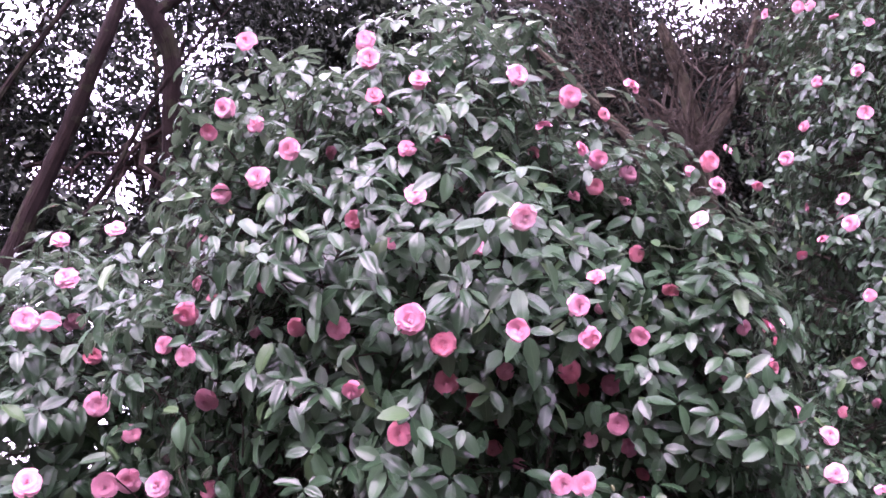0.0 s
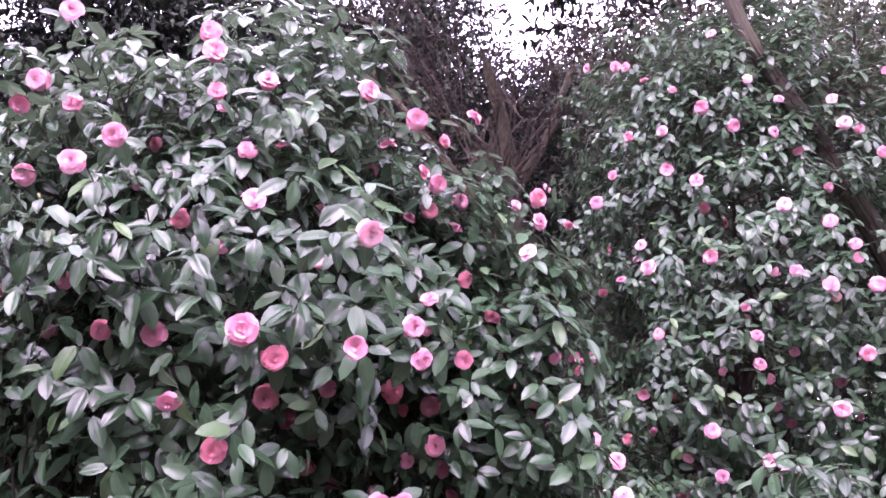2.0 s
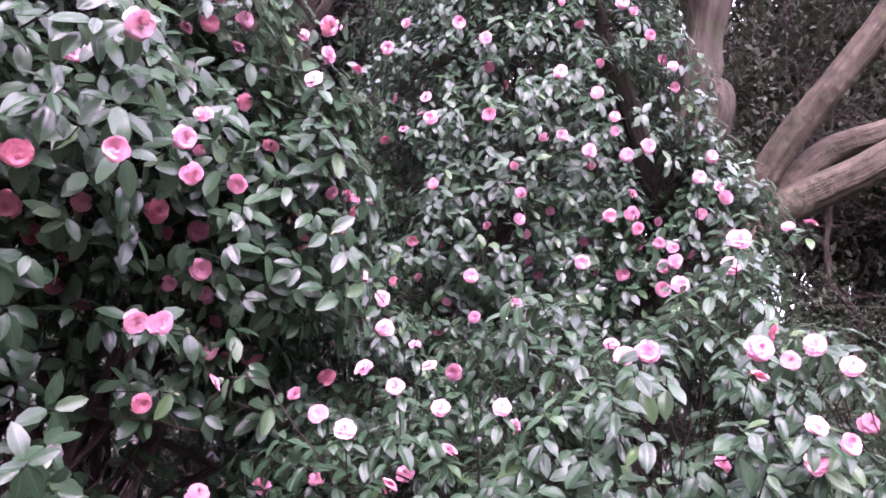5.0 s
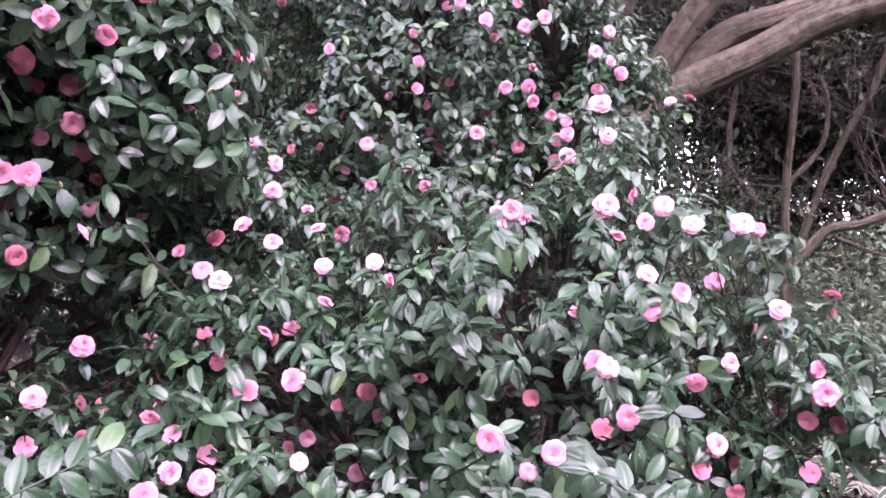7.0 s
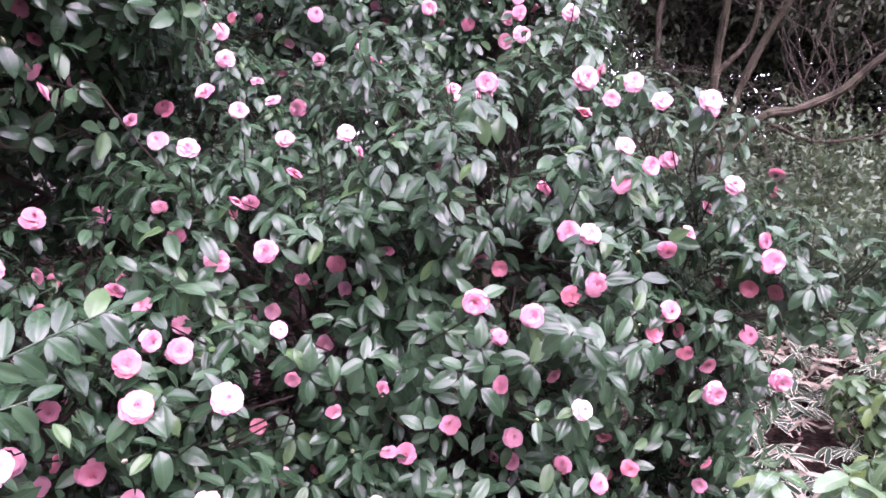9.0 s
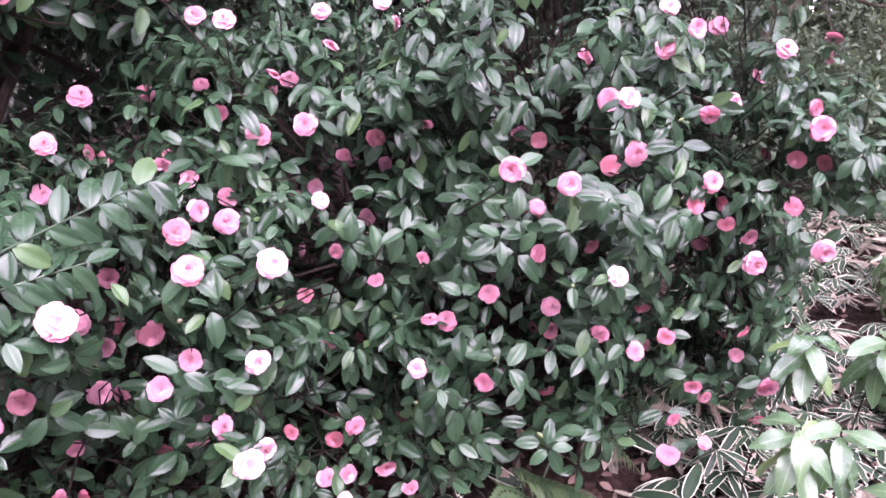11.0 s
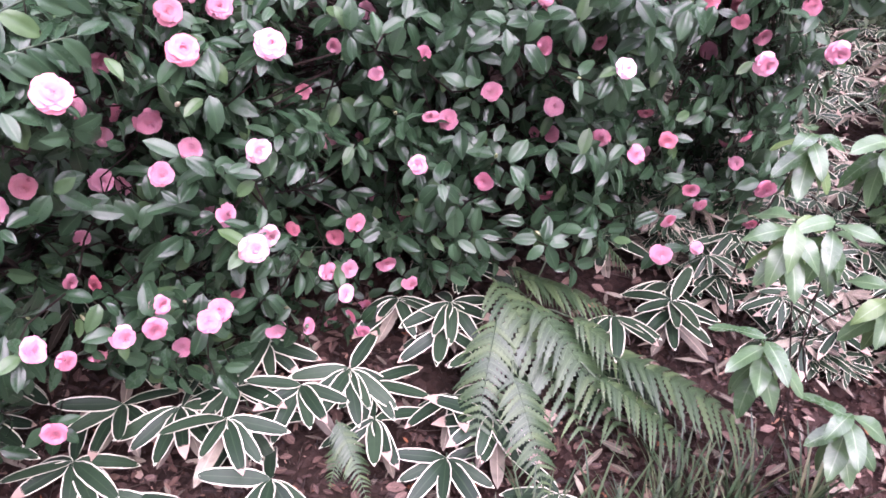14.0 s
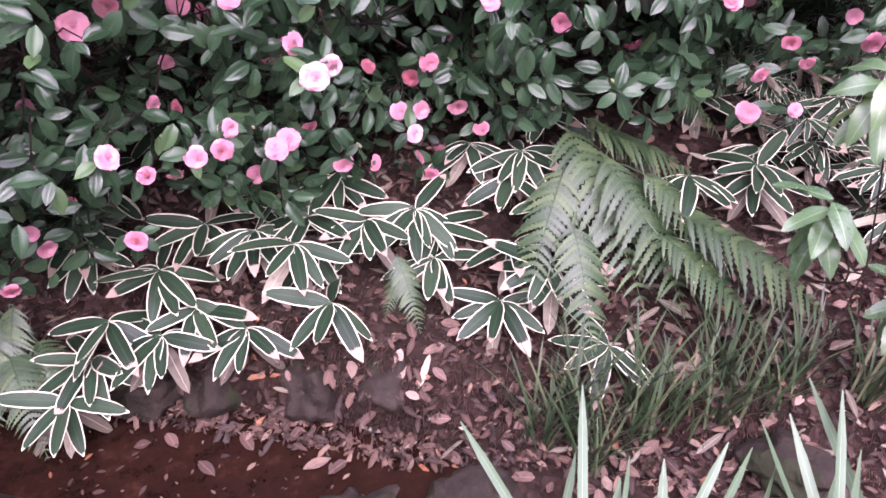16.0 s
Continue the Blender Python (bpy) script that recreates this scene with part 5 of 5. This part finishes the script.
def litter():
    """Dead leaves over the bank and in the stream, and dry twigs."""
    n = 2600
    x, y = rng.normal(0.9, 1.1, n), rng.normal(1.1, 1.1, n)
    s = 0.669 * x + 0.743 * y
    ok = (s > 1.19) | (x > 0.75) | (s < 0.55)
    x, y = x[ok], y[ok]
    z = ground_height(x, y) + 0.018 * rough(x, y, 11.0) + rng.uniform(0.008, 0.03, len(x))
    z = np.maximum(z, 0.006)
    a = rng.random(len(x)) * 6.283
    ahead = np.stack([np.cos(a), np.sin(a), rng.normal(0, 0.25, len(x))], -1)
    up = np.stack([rng.normal(-0.2, 0.35, len(x)), rng.normal(-0.25, 0.35, len(x)), np.ones(len(x))], -1)
    half = len(x) * 5 // 6
    v, q, u = strew(blade(1.0, 0.5, OVAL, 5, 0.35, 0.15, 3, 0.1), np.stack([x, y, z], -1)[:half], frames(ahead, up)[:half], rng.uniform(0.03, 0.07, half))
    tagged(new("leaf_litter", mesh_of("leaf_litter", v, q, mat_dead, u)), "brown and reddish dead leaves strewn on the earth", "dead leaves", kind="stuff")
    v, q, u = strew(blade(1.0, 0.2, LANCE, 5, 0.2, 0.1, 3, 0.1), np.stack([x, y, z], -1)[half:], frames(ahead, up)[half:], rng.uniform(0.05, 0.12, len(x) - half))
    tagged(new("dry_bamboo_leaves", mesh_of("dry_bamboo_leaves", v, q, mat_straw, u)), "pale dry bamboo leaves lying on the bank", "dead leaves", kind="stuff")
    k = 170
    sy = rng.uniform(0.3, 1.7, k)
    sx = rng.uniform(1.3, 2.9, k)
    a = rng.random(k) * 6.283
    v, q, u = strew(blade(1.0, 0.2, LANCE, 5, 0.2, 0.15, 3, 0.1), np.stack([sx, sy, ground_height(sx, sy) + rng.uniform(0.01, 0.06, k)], -1), frames(np.stack([np.cos(a), np.sin(a), rng.normal(0, 0.2, k)], -1), rng.normal(0, 0.3, (k, 3)) + np.array([-0.2, -0.2, 1.0])), rng.uniform(0.06, 0.12, k))
    tagged(new("withered_bamboo_leaves", mesh_of("withered_bamboo_leaves", v, q, mat_straw, u)), "withered straw-coloured bamboo leaves under the ferns", "dead leaves", kind="stuff")
    m = 11000
    along, over = rng.uniform(-1.9, 2.2, m), 1.14 + 1.1 * rng.random(m) ** 1.6
    bx, by = 0.743 * along + 0.669 * over, -0.669 * along + 0.743 * over
    bz = np.maximum(ground_height(bx, by) + 0.018 * rough(bx, by, 11.0), 0.0) + rng.uniform(0.004, 0.03, m)
    a = rng.random(m) * 6.283
    v, q, u = strew(blade(1.0, 0.34, LANCE, 5, 0.7, 0.4, 3, 0.35), np.stack([bx, by, bz], -1), frames(np.stack([np.cos(a), np.sin(a), rng.normal(0, 0.35, m)], -1), rng.normal(0, 0.45, (m, 3)) + np.array([-0.3, -0.3, 1.0])), 0.010 + 0.050 * rng.random(m) ** 2.4)
    tagged(new("bank_debris", mesh_of("bank_debris", v, q, mat_debris, u)), "crumbled red-brown leaf scraps on the stream bank", "dead leaves", kind="stuff")
    bits = []
    for _ in range(320):
        p = np.array([rng.uniform(-0.6, 2.2), rng.uniform(0.7, 2.0), 0.0])
        if 0.669 * p[0] + 0.743 * p[1] < 1.18 and p[0] < 0.75:
            continue
        p[2] = max(float(ground_height(p[0], p[1])), 0.0) + 0.012
        w = rng.normal(0, 1, 3) * np.array([0.08, 0.08, 0.02])
        e = p + w
        e[2] = max(float(ground_height(e[0], e[1])), 0.0) + 0.012
        bits.append(tube(bent(p, e, 4, 0, 0.05), [0.002, 0.001], 4))
    v, q, u = gathered(bits)
    tagged(new("fallen_twigs", mesh_of("fallen_twigs", v, q, mat_bare_twig, u)), "thin dry twigs scattered over the earth", "twigs", kind="stuff")
    w = 260
    wa, ws = rng.uniform(-1.3, 0.6, w), rng.uniform(0.80, 1.22, w)
    wx, wy = 0.743 * wa + 0.669 * ws, -0.669 * wa + 0.743 * ws
    ok = wx < 0.62
    wx, wy = wx[ok], wy[ok]
    a = rng.random(len(wx)) * 6.283
    v, q, u = strew(blade(1.0, 0.4, OVAL, 4, 0.2, 0.1, 3, 0.1), np.stack([wx, wy, np.full(len(wx), 0.004)], -1), frames(np.stack([np.cos(a), np.sin(a), rng.normal(0, 0.06, len(wx))], -1), rng.normal(0, 0.08, (len(wx), 3)) + np.array([0, 0, 1.0])), 0.012 + 0.03 * rng.random(len(wx)) ** 3)
    tagged(new("stream_scraps", mesh_of("stream_scraps", v, q, mat_debris, u)), "brown leaf scraps drifting on the dark water", "dead leaves", kind="stuff")
    hair = []
    for _ in range(420):
        along, over = rng.uniform(-0.6, 1.3), rng.uniform(1.24, 1.42)
        x0, y0 = 0.669 * over + 0.743 * along - 0.0, 0.743 * over - 0.669 * along
        top = np.array([x0, y0, max(float(ground_height(x0, y0)), 0) + 0.02])
        s0 = rng.uniform(0.04, 0.12)
        x1, y1 = x0 - 0.669 * s0 * 0.7 + rng.normal(0, 0.02), y0 - 0.743 * s0 * 0.7 + rng.normal(0, 0.02)
        foot = np.array([x1, y1, max(float(ground_height(x1, y1)), -0.01) + 0.012])
        hair.append(tube(bent(top, foot, 5, -0.05, 0.08), [0.0018, 0.0008], 3))
    v, q, u = gathered(hair)
    tagged(new("bank_roots", mesh_of("bank_roots", v, q, mat_root, u)), "fine reddish roots hanging from the eroded bank", "roots", kind="stuff")
    for k, (lx, ly, col) in enumerate([(0.28, 1.36, 0), (0.36, 1.3, 1), (0.5, 1.22, 0), (0.58, 1.1, 1), (0.2, 1.3, 1), (0.0, 1.5, 0), (0.15, 1.45, 0), (0.62, 1.05, 0), (0.42, 1.12, 1), (-0.1, 1.5, 1), (0.3, 1.16, 0), (0.05, 1.35, 1)]):
        t = blade(rng.uniform(0.05, 0.09), 0.035, OVAL, 6, 0.2, 0.08, 3, 0.08)
        ob = new("floating_leaf", mesh_of("floating_leaf", *t[:2], mat_dead, t[2]))
        ob.matrix_world = pose(lx, ly, 0.008, rng.uniform(-4, 4), rng.uniform(-4, 4), rng.uniform(0, 360))
        tagged(ob, "fallen brown leaf floating on the stream", "leaf", "floating leaves")


litter()


# ---- the wood behind ----
far_leaf = kite(0.40)


def crown_leaves(blobs, count, size, depth=0.7, gap=0.45, leaves=16, backed=False):
    """Leaves in sprays about points of a crown; the smaller the gap value, the more open the crown."""
    tips, out = shell(blobs, count, depth)
    keep = rough(tips[:, 0] * 2.1, tips[:, 2] * 2.4 + 0.3 * tips[:, 1], 1.3, 3.0) > -gap
    keep &= rough(0.55 * tips[:, 0], 2.3 * tips[:, 2] + 0.15 * tips[:, 1], 5.0, 1.0) > -gap - 0.1
    tips, out = tips[keep], out[keep]
    tips, out = tips[::4], out[::4]
    n = len(tips) * leaves
    flat = np.array([1.1, 1.1, 0.32])
    place = np.repeat(tips, leaves, 0) + rng.normal(0, 1, (n, 3)) * flat * max(size * 1.3, 0.13)
    ahead = np.repeat(out, leaves, 0) * 0.5 + rng.normal(0, 0.8, (n, 3)) + np.array([0, 0, -0.15])
    up = rng.normal(0, 0.5, (n, 3)) + np.array([0, 0, 1.0])
    outer = strew(far_leaf, place, frames(ahead, up), size * rng.uniform(0.7, 1.25, n))
    if not backed:
        return outer
    # heavier sprays in the crown's depth
    m = len(tips) * 5
    deep = np.repeat(tips - out * 0.3, 5, 0) + rng.normal(0, 0.13, (m, 3))
    return gathered([outer, strew(kite(0.46), deep, frames(rng.normal(0, 1, (m, 3)), rng.normal(0, 1, (m, 3))), rng.uniform(0.9, 1.5, m) * size)])


def tree(label, trunk, radii, bark, limbs, blobs, leaves, size, leaf_mat, gap=0.45, group="trees of the wood", sprays=16):
    """A tree: trunk, limbs, and a crown of single leaves. limbs: lists of points with their radii."""
    base = trunk[0]
    t = thing("tree", base, label, "tree", group)
    line = curve(trunk, 6, radii[0] * 0.012)
    swell = np.interp(np.linspace(0, 1, len(line)), np.linspace(0, 1, len(radii)), radii) * (1 + 0.07 * np.sin(np.arange(len(line)) * 1.3 + base[0] * 9) + rng.normal(0, 0.025, len(line)))
    v, q, u = tube(line, swell, 16)
    part("trunk", mesh_of("trunk", v, q, bark, u), t)
    for pts, rad in limbs:
        v, q, u = tube(curve(pts, 6, rad[0] * 0.015), rad, 14)
        part("limb", mesh_of("limb", v, q, bark, u), t)
    if blobs:
        top = np.array(trunk[-1])
        for b in blobs:
            c = np.array(b[:3])
            for _ in range(5):
                way = rng.normal(0, 1, 3)
                way /= np.linalg.norm(way)
                e = c + way * np.array(b[3:6]) * 0.85
                v, q, u = tube(bent(top + rng.normal(0, 0.1, 3), e, 8, -0.06, 0.06), [radii[-1] * 0.6, 0.014], 5)
                part("bough", mesh_of("bough", v, q, bark, u), t)
        v, q, u = crown_leaves(blobs, leaves, size, 0.8, gap, sprays, True)
        part("crown", mesh_of("crown", v, q, leaf_mat, u), t, kind="stuff")
    return t


# label also carried by the unseen trees added round the clearing
DARK = "evergreen tree with dark bark and a dense dark crown"
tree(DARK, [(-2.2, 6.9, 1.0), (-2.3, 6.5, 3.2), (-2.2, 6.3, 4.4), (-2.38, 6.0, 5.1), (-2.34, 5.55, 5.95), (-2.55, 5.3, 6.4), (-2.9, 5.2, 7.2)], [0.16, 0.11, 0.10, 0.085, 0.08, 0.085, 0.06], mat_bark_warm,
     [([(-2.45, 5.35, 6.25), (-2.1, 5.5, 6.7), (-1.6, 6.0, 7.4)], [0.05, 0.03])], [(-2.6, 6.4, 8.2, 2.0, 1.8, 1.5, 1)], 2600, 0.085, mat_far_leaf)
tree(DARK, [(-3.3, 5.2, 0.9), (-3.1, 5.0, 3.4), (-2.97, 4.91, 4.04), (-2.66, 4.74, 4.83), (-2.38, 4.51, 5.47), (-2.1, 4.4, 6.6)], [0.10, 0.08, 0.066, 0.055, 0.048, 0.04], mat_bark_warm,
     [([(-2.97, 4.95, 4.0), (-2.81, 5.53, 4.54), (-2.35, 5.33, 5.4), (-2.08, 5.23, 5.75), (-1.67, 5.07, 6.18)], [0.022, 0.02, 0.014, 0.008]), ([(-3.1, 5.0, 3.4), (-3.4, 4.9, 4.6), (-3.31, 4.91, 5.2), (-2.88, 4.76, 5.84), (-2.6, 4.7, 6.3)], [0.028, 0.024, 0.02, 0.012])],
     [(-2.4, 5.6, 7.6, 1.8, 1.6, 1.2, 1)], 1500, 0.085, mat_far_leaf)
tree("bare tree with a web of fine brown twigs", [(2.75, 7.2, 1.0), (2.7, 7.1, 4.8), (2.52, 6.7, 6.0), (2.2, 6.4, 6.9)], [0.16, 0.12, 0.085, 0.05], mat_bark_tan,
     [([(2.7, 7.0, 5.0), (1.9, 6.9, 5.9), (1.0, 6.8, 6.9)], [0.07, 0.03]), ([(2.6, 6.9, 5.6), (3.0, 6.8, 6.3), (3.3, 6.6, 7.2)], [0.07, 0.03])], [], 0, 0, None)


def bare_twigs(parent_base, centre, radii, count, label, stout=1.0):
    """A leafless crown: many thin crooked twigs that fork."""
    t = thing("bare_tree", parent_base, label, "tree", "bare trees")
    base, c = np.array(parent_base, float), np.array(centre, float)
    v, q, u = tube(bent(base, c - np.array([0, 0, radii[2] * 0.7]), 9, 0, 0.03), [0.05, 0.03], 8)
    part("trunk", mesh_of("trunk", v, q, mat_bare_twig, u), t)
    root = c - np.array([0, 0, radii[2] * 0.7])
    bits = []
    for _ in range(count):
        way = rng.normal(0, 1, 3) + np.array([0, 0, 0.5])
        way /= np.linalg.norm(way)
        line = bent(root + rng.normal(0, 0.12, 3), c + way * np.array(radii), 8, -0.08, 0.07)
        bits.append(tube(line, [0.017 * stout, 0.009 * stout, 0.004 * stout], 4))
        for _ in range(5):
            i = rng.integers(3, 8)
            w = way + rng.normal(0, 0.7, 3)
            sub = bent(line[i], line[i] + w / np.linalg.norm(w) * radii[0] * rng.uniform(0.25, 0.55), 5, 0, 0.08)
            bits.append(tube(sub, [0.006, 0.0025], 3))
            for _ in range(3):
                w2 = w + rng.normal(0, 0.9, 3)
                bits.append(tube(bent(sub[rng.integers(1, 5)], sub[-1] + w2 * 0.2, 4, 0, 0.08), [0.004, 0.002], 3))
    v, q, u = gathered(bits)
    part("brushwood", mesh_of("brushwood", v, q, mat_bare_twig, u), t, kind="stuff")


bare_twigs((2.75, 7.3, 1.0), (2.4, 6.7, 6.6), (1.7, 1.2, 1.5), 44, "leafless tree with a tangle of brown twigs")
bare_twigs((6.6, 2.2, 0.9), (6.4, 2.2, 3.4), (1.6, 1.4, 1.3), 26, "leafless brush with fine grey-brown twigs", 0.5)
bare_twigs((6.9, 3.9, 0.9), (6.7, 3.8, 5.0), (1.8, 1.5, 1.6), 30, "leafless tree with a haze of grey-brown twigs", 0.6)

# crown and boughs overhead are unseen, added to shade the camellias below
tree("big tree with a smooth pale grey trunk under an added, unseen crown", [(3.46, 3.3, 0.8), (3.47, 3.1, 2.6), (3.5, 2.97, 3.36), (3.54, 2.85, 3.85), (3.57, 2.75, 4.36), (3.59, 2.57, 4.95), (3.6, 2.41, 5.43), (3.62, 2.31, 6.6)], [0.17, 0.155, 0.145, 0.13, 0.125, 0.12, 0.115, 0.08], mat_bark_pale,
     [([(3.47, 2.95, 2.95), (3.2, 2.92, 3.42), (3.0, 2.94, 3.95), (2.72, 2.96, 4.5), (2.49, 2.93, 4.84), (2.32, 2.91, 5.4)], [0.085, 0.065, 0.055, 0.045, 0.035]),
      ([(3.50, 2.92, 3.05), (3.52, 2.80, 3.45), (3.54, 2.70, 3.70), (3.55, 2.67, 3.84), (3.55, 2.68, 3.92), (3.55, 2.72, 3.98)], [0.11, 0.105, 0.095, 0.085, 0.06, 0.01]),
      ([(3.60, 2.43, 5.0), (3.27, 2.61, 5.3), (3.02, 2.91, 5.9)], [0.05, 0.03]), ([(3.58, 2.62, 4.7), (3.9, 2.35, 5.1), (4.42, 1.81, 5.9)], [0.035, 0.02])], [(3.6, 2.6, 8.0, 2.6, 2.2, 1.1, 3), (2.8, 4.4, 7.9, 2.0, 1.7, 0.9, 2)], 5200, 0.15, mat_far_leaf, 0.3)
tree("old tree with several long low curving limbs", [(3.98, 3.35, 0.8), (3.95, 3.25, 1.9), (3.98, 3.12, 2.7), (4.06, 3.0, 3.05)], [0.22, 0.20, 0.17, 0.15], mat_bark_tan,
     [([(4.0, 3.06, 2.9), (4.19, 2.82, 3.24), (4.43, 2.36, 3.46), (4.55, 2.02, 3.62), (4.67, 1.72, 3.68), (4.8, 1.2, 3.66), (4.9, 0.6, 3.7)], [0.12, 0.115, 0.105, 0.10, 0.095, 0.085, 0.07]),
      ([(4.0, 3.08, 2.95), (4.13, 2.87, 3.41), (4.19, 2.6, 3.76), (4.26, 2.32, 4.05), (4.4, 2.0, 4.5), (4.6, 1.8, 5.2)], [0.11, 0.10, 0.09, 0.08, 0.07]),
      ([(4.1, 3.05, 3.0), (4.46, 2.65, 3.61), (4.6, 2.3, 3.72), (4.75, 1.97, 3.82), (4.95, 1.5, 4.1), (5.1, 1.2, 5.2), (5.0, 1.3, 6.4)], [0.10, 0.09, 0.08, 0.07, 0.06, 0.05])], [], 0, 0, None)
tree("slim young tree with a bare crooked stem", [(5.4, 2.66, 0.9), (5.37, 2.63, 2.03), (5.35, 2.62, 2.73), (5.3, 2.55, 3.2), (5.26, 2.51, 3.6), (5.2, 2.5, 4.6)], [0.038, 0.031, 0.028, 0.026, 0.02], mat_bark_tan,
     [([(5.35, 2.6, 2.75), (5.45, 2.42, 3.0), (5.42, 2.36, 3.3), (5.38, 2.4, 3.5)], [0.022, 0.017, 0.012])], [], 0, 0, None)
tree("slim young tree leaning over the slope", [(5.7, 2.9, 0.9), (5.8, 2.8, 2.0), (5.89, 2.67, 2.64), (5.92, 2.48, 3.1), (5.93, 2.21, 3.6), (5.9, 1.9, 4.6)], [0.04, 0.032, 0.029, 0.026, 0.02], mat_bark_tan, [], [], 0, 0, None)
tree("low leaning branch of a shrub, grey and bare", [(3.5, 1.9, 0.75), (3.4, 1.85, 1.7), (3.49, 1.54, 2.26), (3.55, 1.36, 2.34), (3.61, 1.18, 2.43), (3.64, 1.0, 2.6), (3.7, 0.5, 2.9)], [0.028, 0.026, 0.022, 0.020, 0.018, 0.014], mat_bark_tan,
     [([(3.62, 1.5, 2.28), (3.8, 1.3, 2.2), (4.0, 0.9, 2.3)], [0.010, 0.005])], [], 0, 0, None)

# dark evergreen wall of the wood, with gaps of sky
WOOD = [(3.0, 11.8, 9.2, 1.0), (5.2, 11.0, 8.6, 1.0), (-7.6, 8.0, 9.8, 1), (-5.6, 8.6, 9.8, 1), (-3.6, 9.2, 10.0, 1), (-1.7, 9.4, 10.0, 1), (0.1, 9.6, 9.8, 1), (1.5, 10.2, 9.4, 0.7), (2.3, 9.3, 11.0, 0.65), (3.7, 9.0, 7.7, 0.8), (5.6, 8.6, 8.0, 0.9), (7.0, 6.8, 8.4, 1), (8.3, 4.9, 8.4, 1), (8.9, 3.0, 7.6, 1), (9.2, 1.0, 7.4, 1), (9.0, -1.2, 7.4, 1), (11.2, 6.0, 8.0, 1.1), (11.6, 3.6, 8.0, 1.1), (11.8, 1.4, 8.0, 1.1), (11.6, -1.0, 8.0, 1.1)]
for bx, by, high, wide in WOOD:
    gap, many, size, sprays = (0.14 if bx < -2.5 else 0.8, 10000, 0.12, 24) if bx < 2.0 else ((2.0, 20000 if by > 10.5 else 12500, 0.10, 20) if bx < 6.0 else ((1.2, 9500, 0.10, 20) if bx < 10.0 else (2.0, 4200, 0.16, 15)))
    coat = mat_brown_leaf if by > 10.5 else (mat_far_leaf if bx < 4.0 else mat_lit_leaf)
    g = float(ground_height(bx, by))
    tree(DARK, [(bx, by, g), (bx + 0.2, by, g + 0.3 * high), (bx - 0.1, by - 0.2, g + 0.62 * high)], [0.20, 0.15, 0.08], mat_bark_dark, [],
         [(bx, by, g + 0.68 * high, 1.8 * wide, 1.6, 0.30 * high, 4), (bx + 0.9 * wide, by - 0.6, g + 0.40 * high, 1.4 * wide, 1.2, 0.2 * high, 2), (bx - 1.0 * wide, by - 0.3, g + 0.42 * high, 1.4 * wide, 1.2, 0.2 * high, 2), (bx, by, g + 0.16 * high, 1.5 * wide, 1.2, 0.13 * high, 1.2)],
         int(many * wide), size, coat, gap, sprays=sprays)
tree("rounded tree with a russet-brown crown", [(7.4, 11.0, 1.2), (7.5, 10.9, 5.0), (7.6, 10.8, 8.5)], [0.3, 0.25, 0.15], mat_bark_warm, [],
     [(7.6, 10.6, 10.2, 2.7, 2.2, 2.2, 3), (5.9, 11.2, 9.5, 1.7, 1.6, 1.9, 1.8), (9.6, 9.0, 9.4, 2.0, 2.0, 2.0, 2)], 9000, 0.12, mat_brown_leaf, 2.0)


# unseen trees added round the clearing to cut off low sky light
for bx, by, high in [(-8.0, 3.5, 9), (-8.8, -0.8, 8), (-7.6, -5.2, 6), (-3.4, -8.4, 5.5), (1.4, -9.0, 5.5), (5.8, -7.4, 6), (8.6, -4.0, 8)]:
    g = float(ground_height(bx, by))
    tree(DARK, [(bx, by, g), (bx + 0.2, by, g + 0.3 * high), (bx - 0.1, by - 0.2, g + 0.62 * high)], [0.20, 0.15, 0.08], mat_bark_dark, [],
         [(bx, by, g + 0.66 * high, 2.3, 2.2, 0.32 * high, 4), (bx, by, g + 0.25 * high, 2.2, 2.0, 0.22 * high, 3)], 1900, 0.34, mat_far_leaf, 0.8)


def thicket():
    """Low evergreen scrub on the wood's floor."""
    blobs = [(7.8, 3.8, 2.0, 1.6, 1.2, 1.3, 2), (8.4, 2.0, 2.0, 1.5, 1.3, 1.3, 2), (8.6, 0.2, 2.0, 1.5, 1.3, 1.3, 2), (5.5, 1.8, 1.5, 0.9, 0.7, 0.95, 2.5), (6.3, 0.7, 1.5, 1.0, 0.8, 1.0, 2.5), (6.0, -0.4, 1.3, 0.9, 0.8, 0.8, 1.5), (5.6, 3.3, 1.5, 1.3, 0.9, 0.8, 2), (6.9, 2.8, 1.5, 1.3, 1.0, 0.8, 2), (7.6, 1.4, 1.4, 1.2, 1.0, 0.7, 2), (4.7, 4.4, 1.9, 1.3, 0.9, 1.1, 2), (3.6, 6.2, 2.2, 2.2, 1.0, 1.4, 2), (-3.6, 5.6, 2.0, 1.6, 1.2, 1.3, 2), (0.0, 6.6, 2.4, 2.4, 1.2, 1.6, 2), (5.2, 5.8, 2.4, 1.5, 1.0, 1.6, 2), (6.6, 4.4, 2.2, 1.5, 1.2, 1.4, 2)]
    v, q, u = crown_leaves(blobs, 34000, 0.066, 0.8, 0.6)
    tagged(new("undergrowth", mesh_of("undergrowth", v, q, mat_under_leaf, u)), "tangled green undergrowth on the shaded wood floor", "undergrowth", kind="stuff")


thicket()
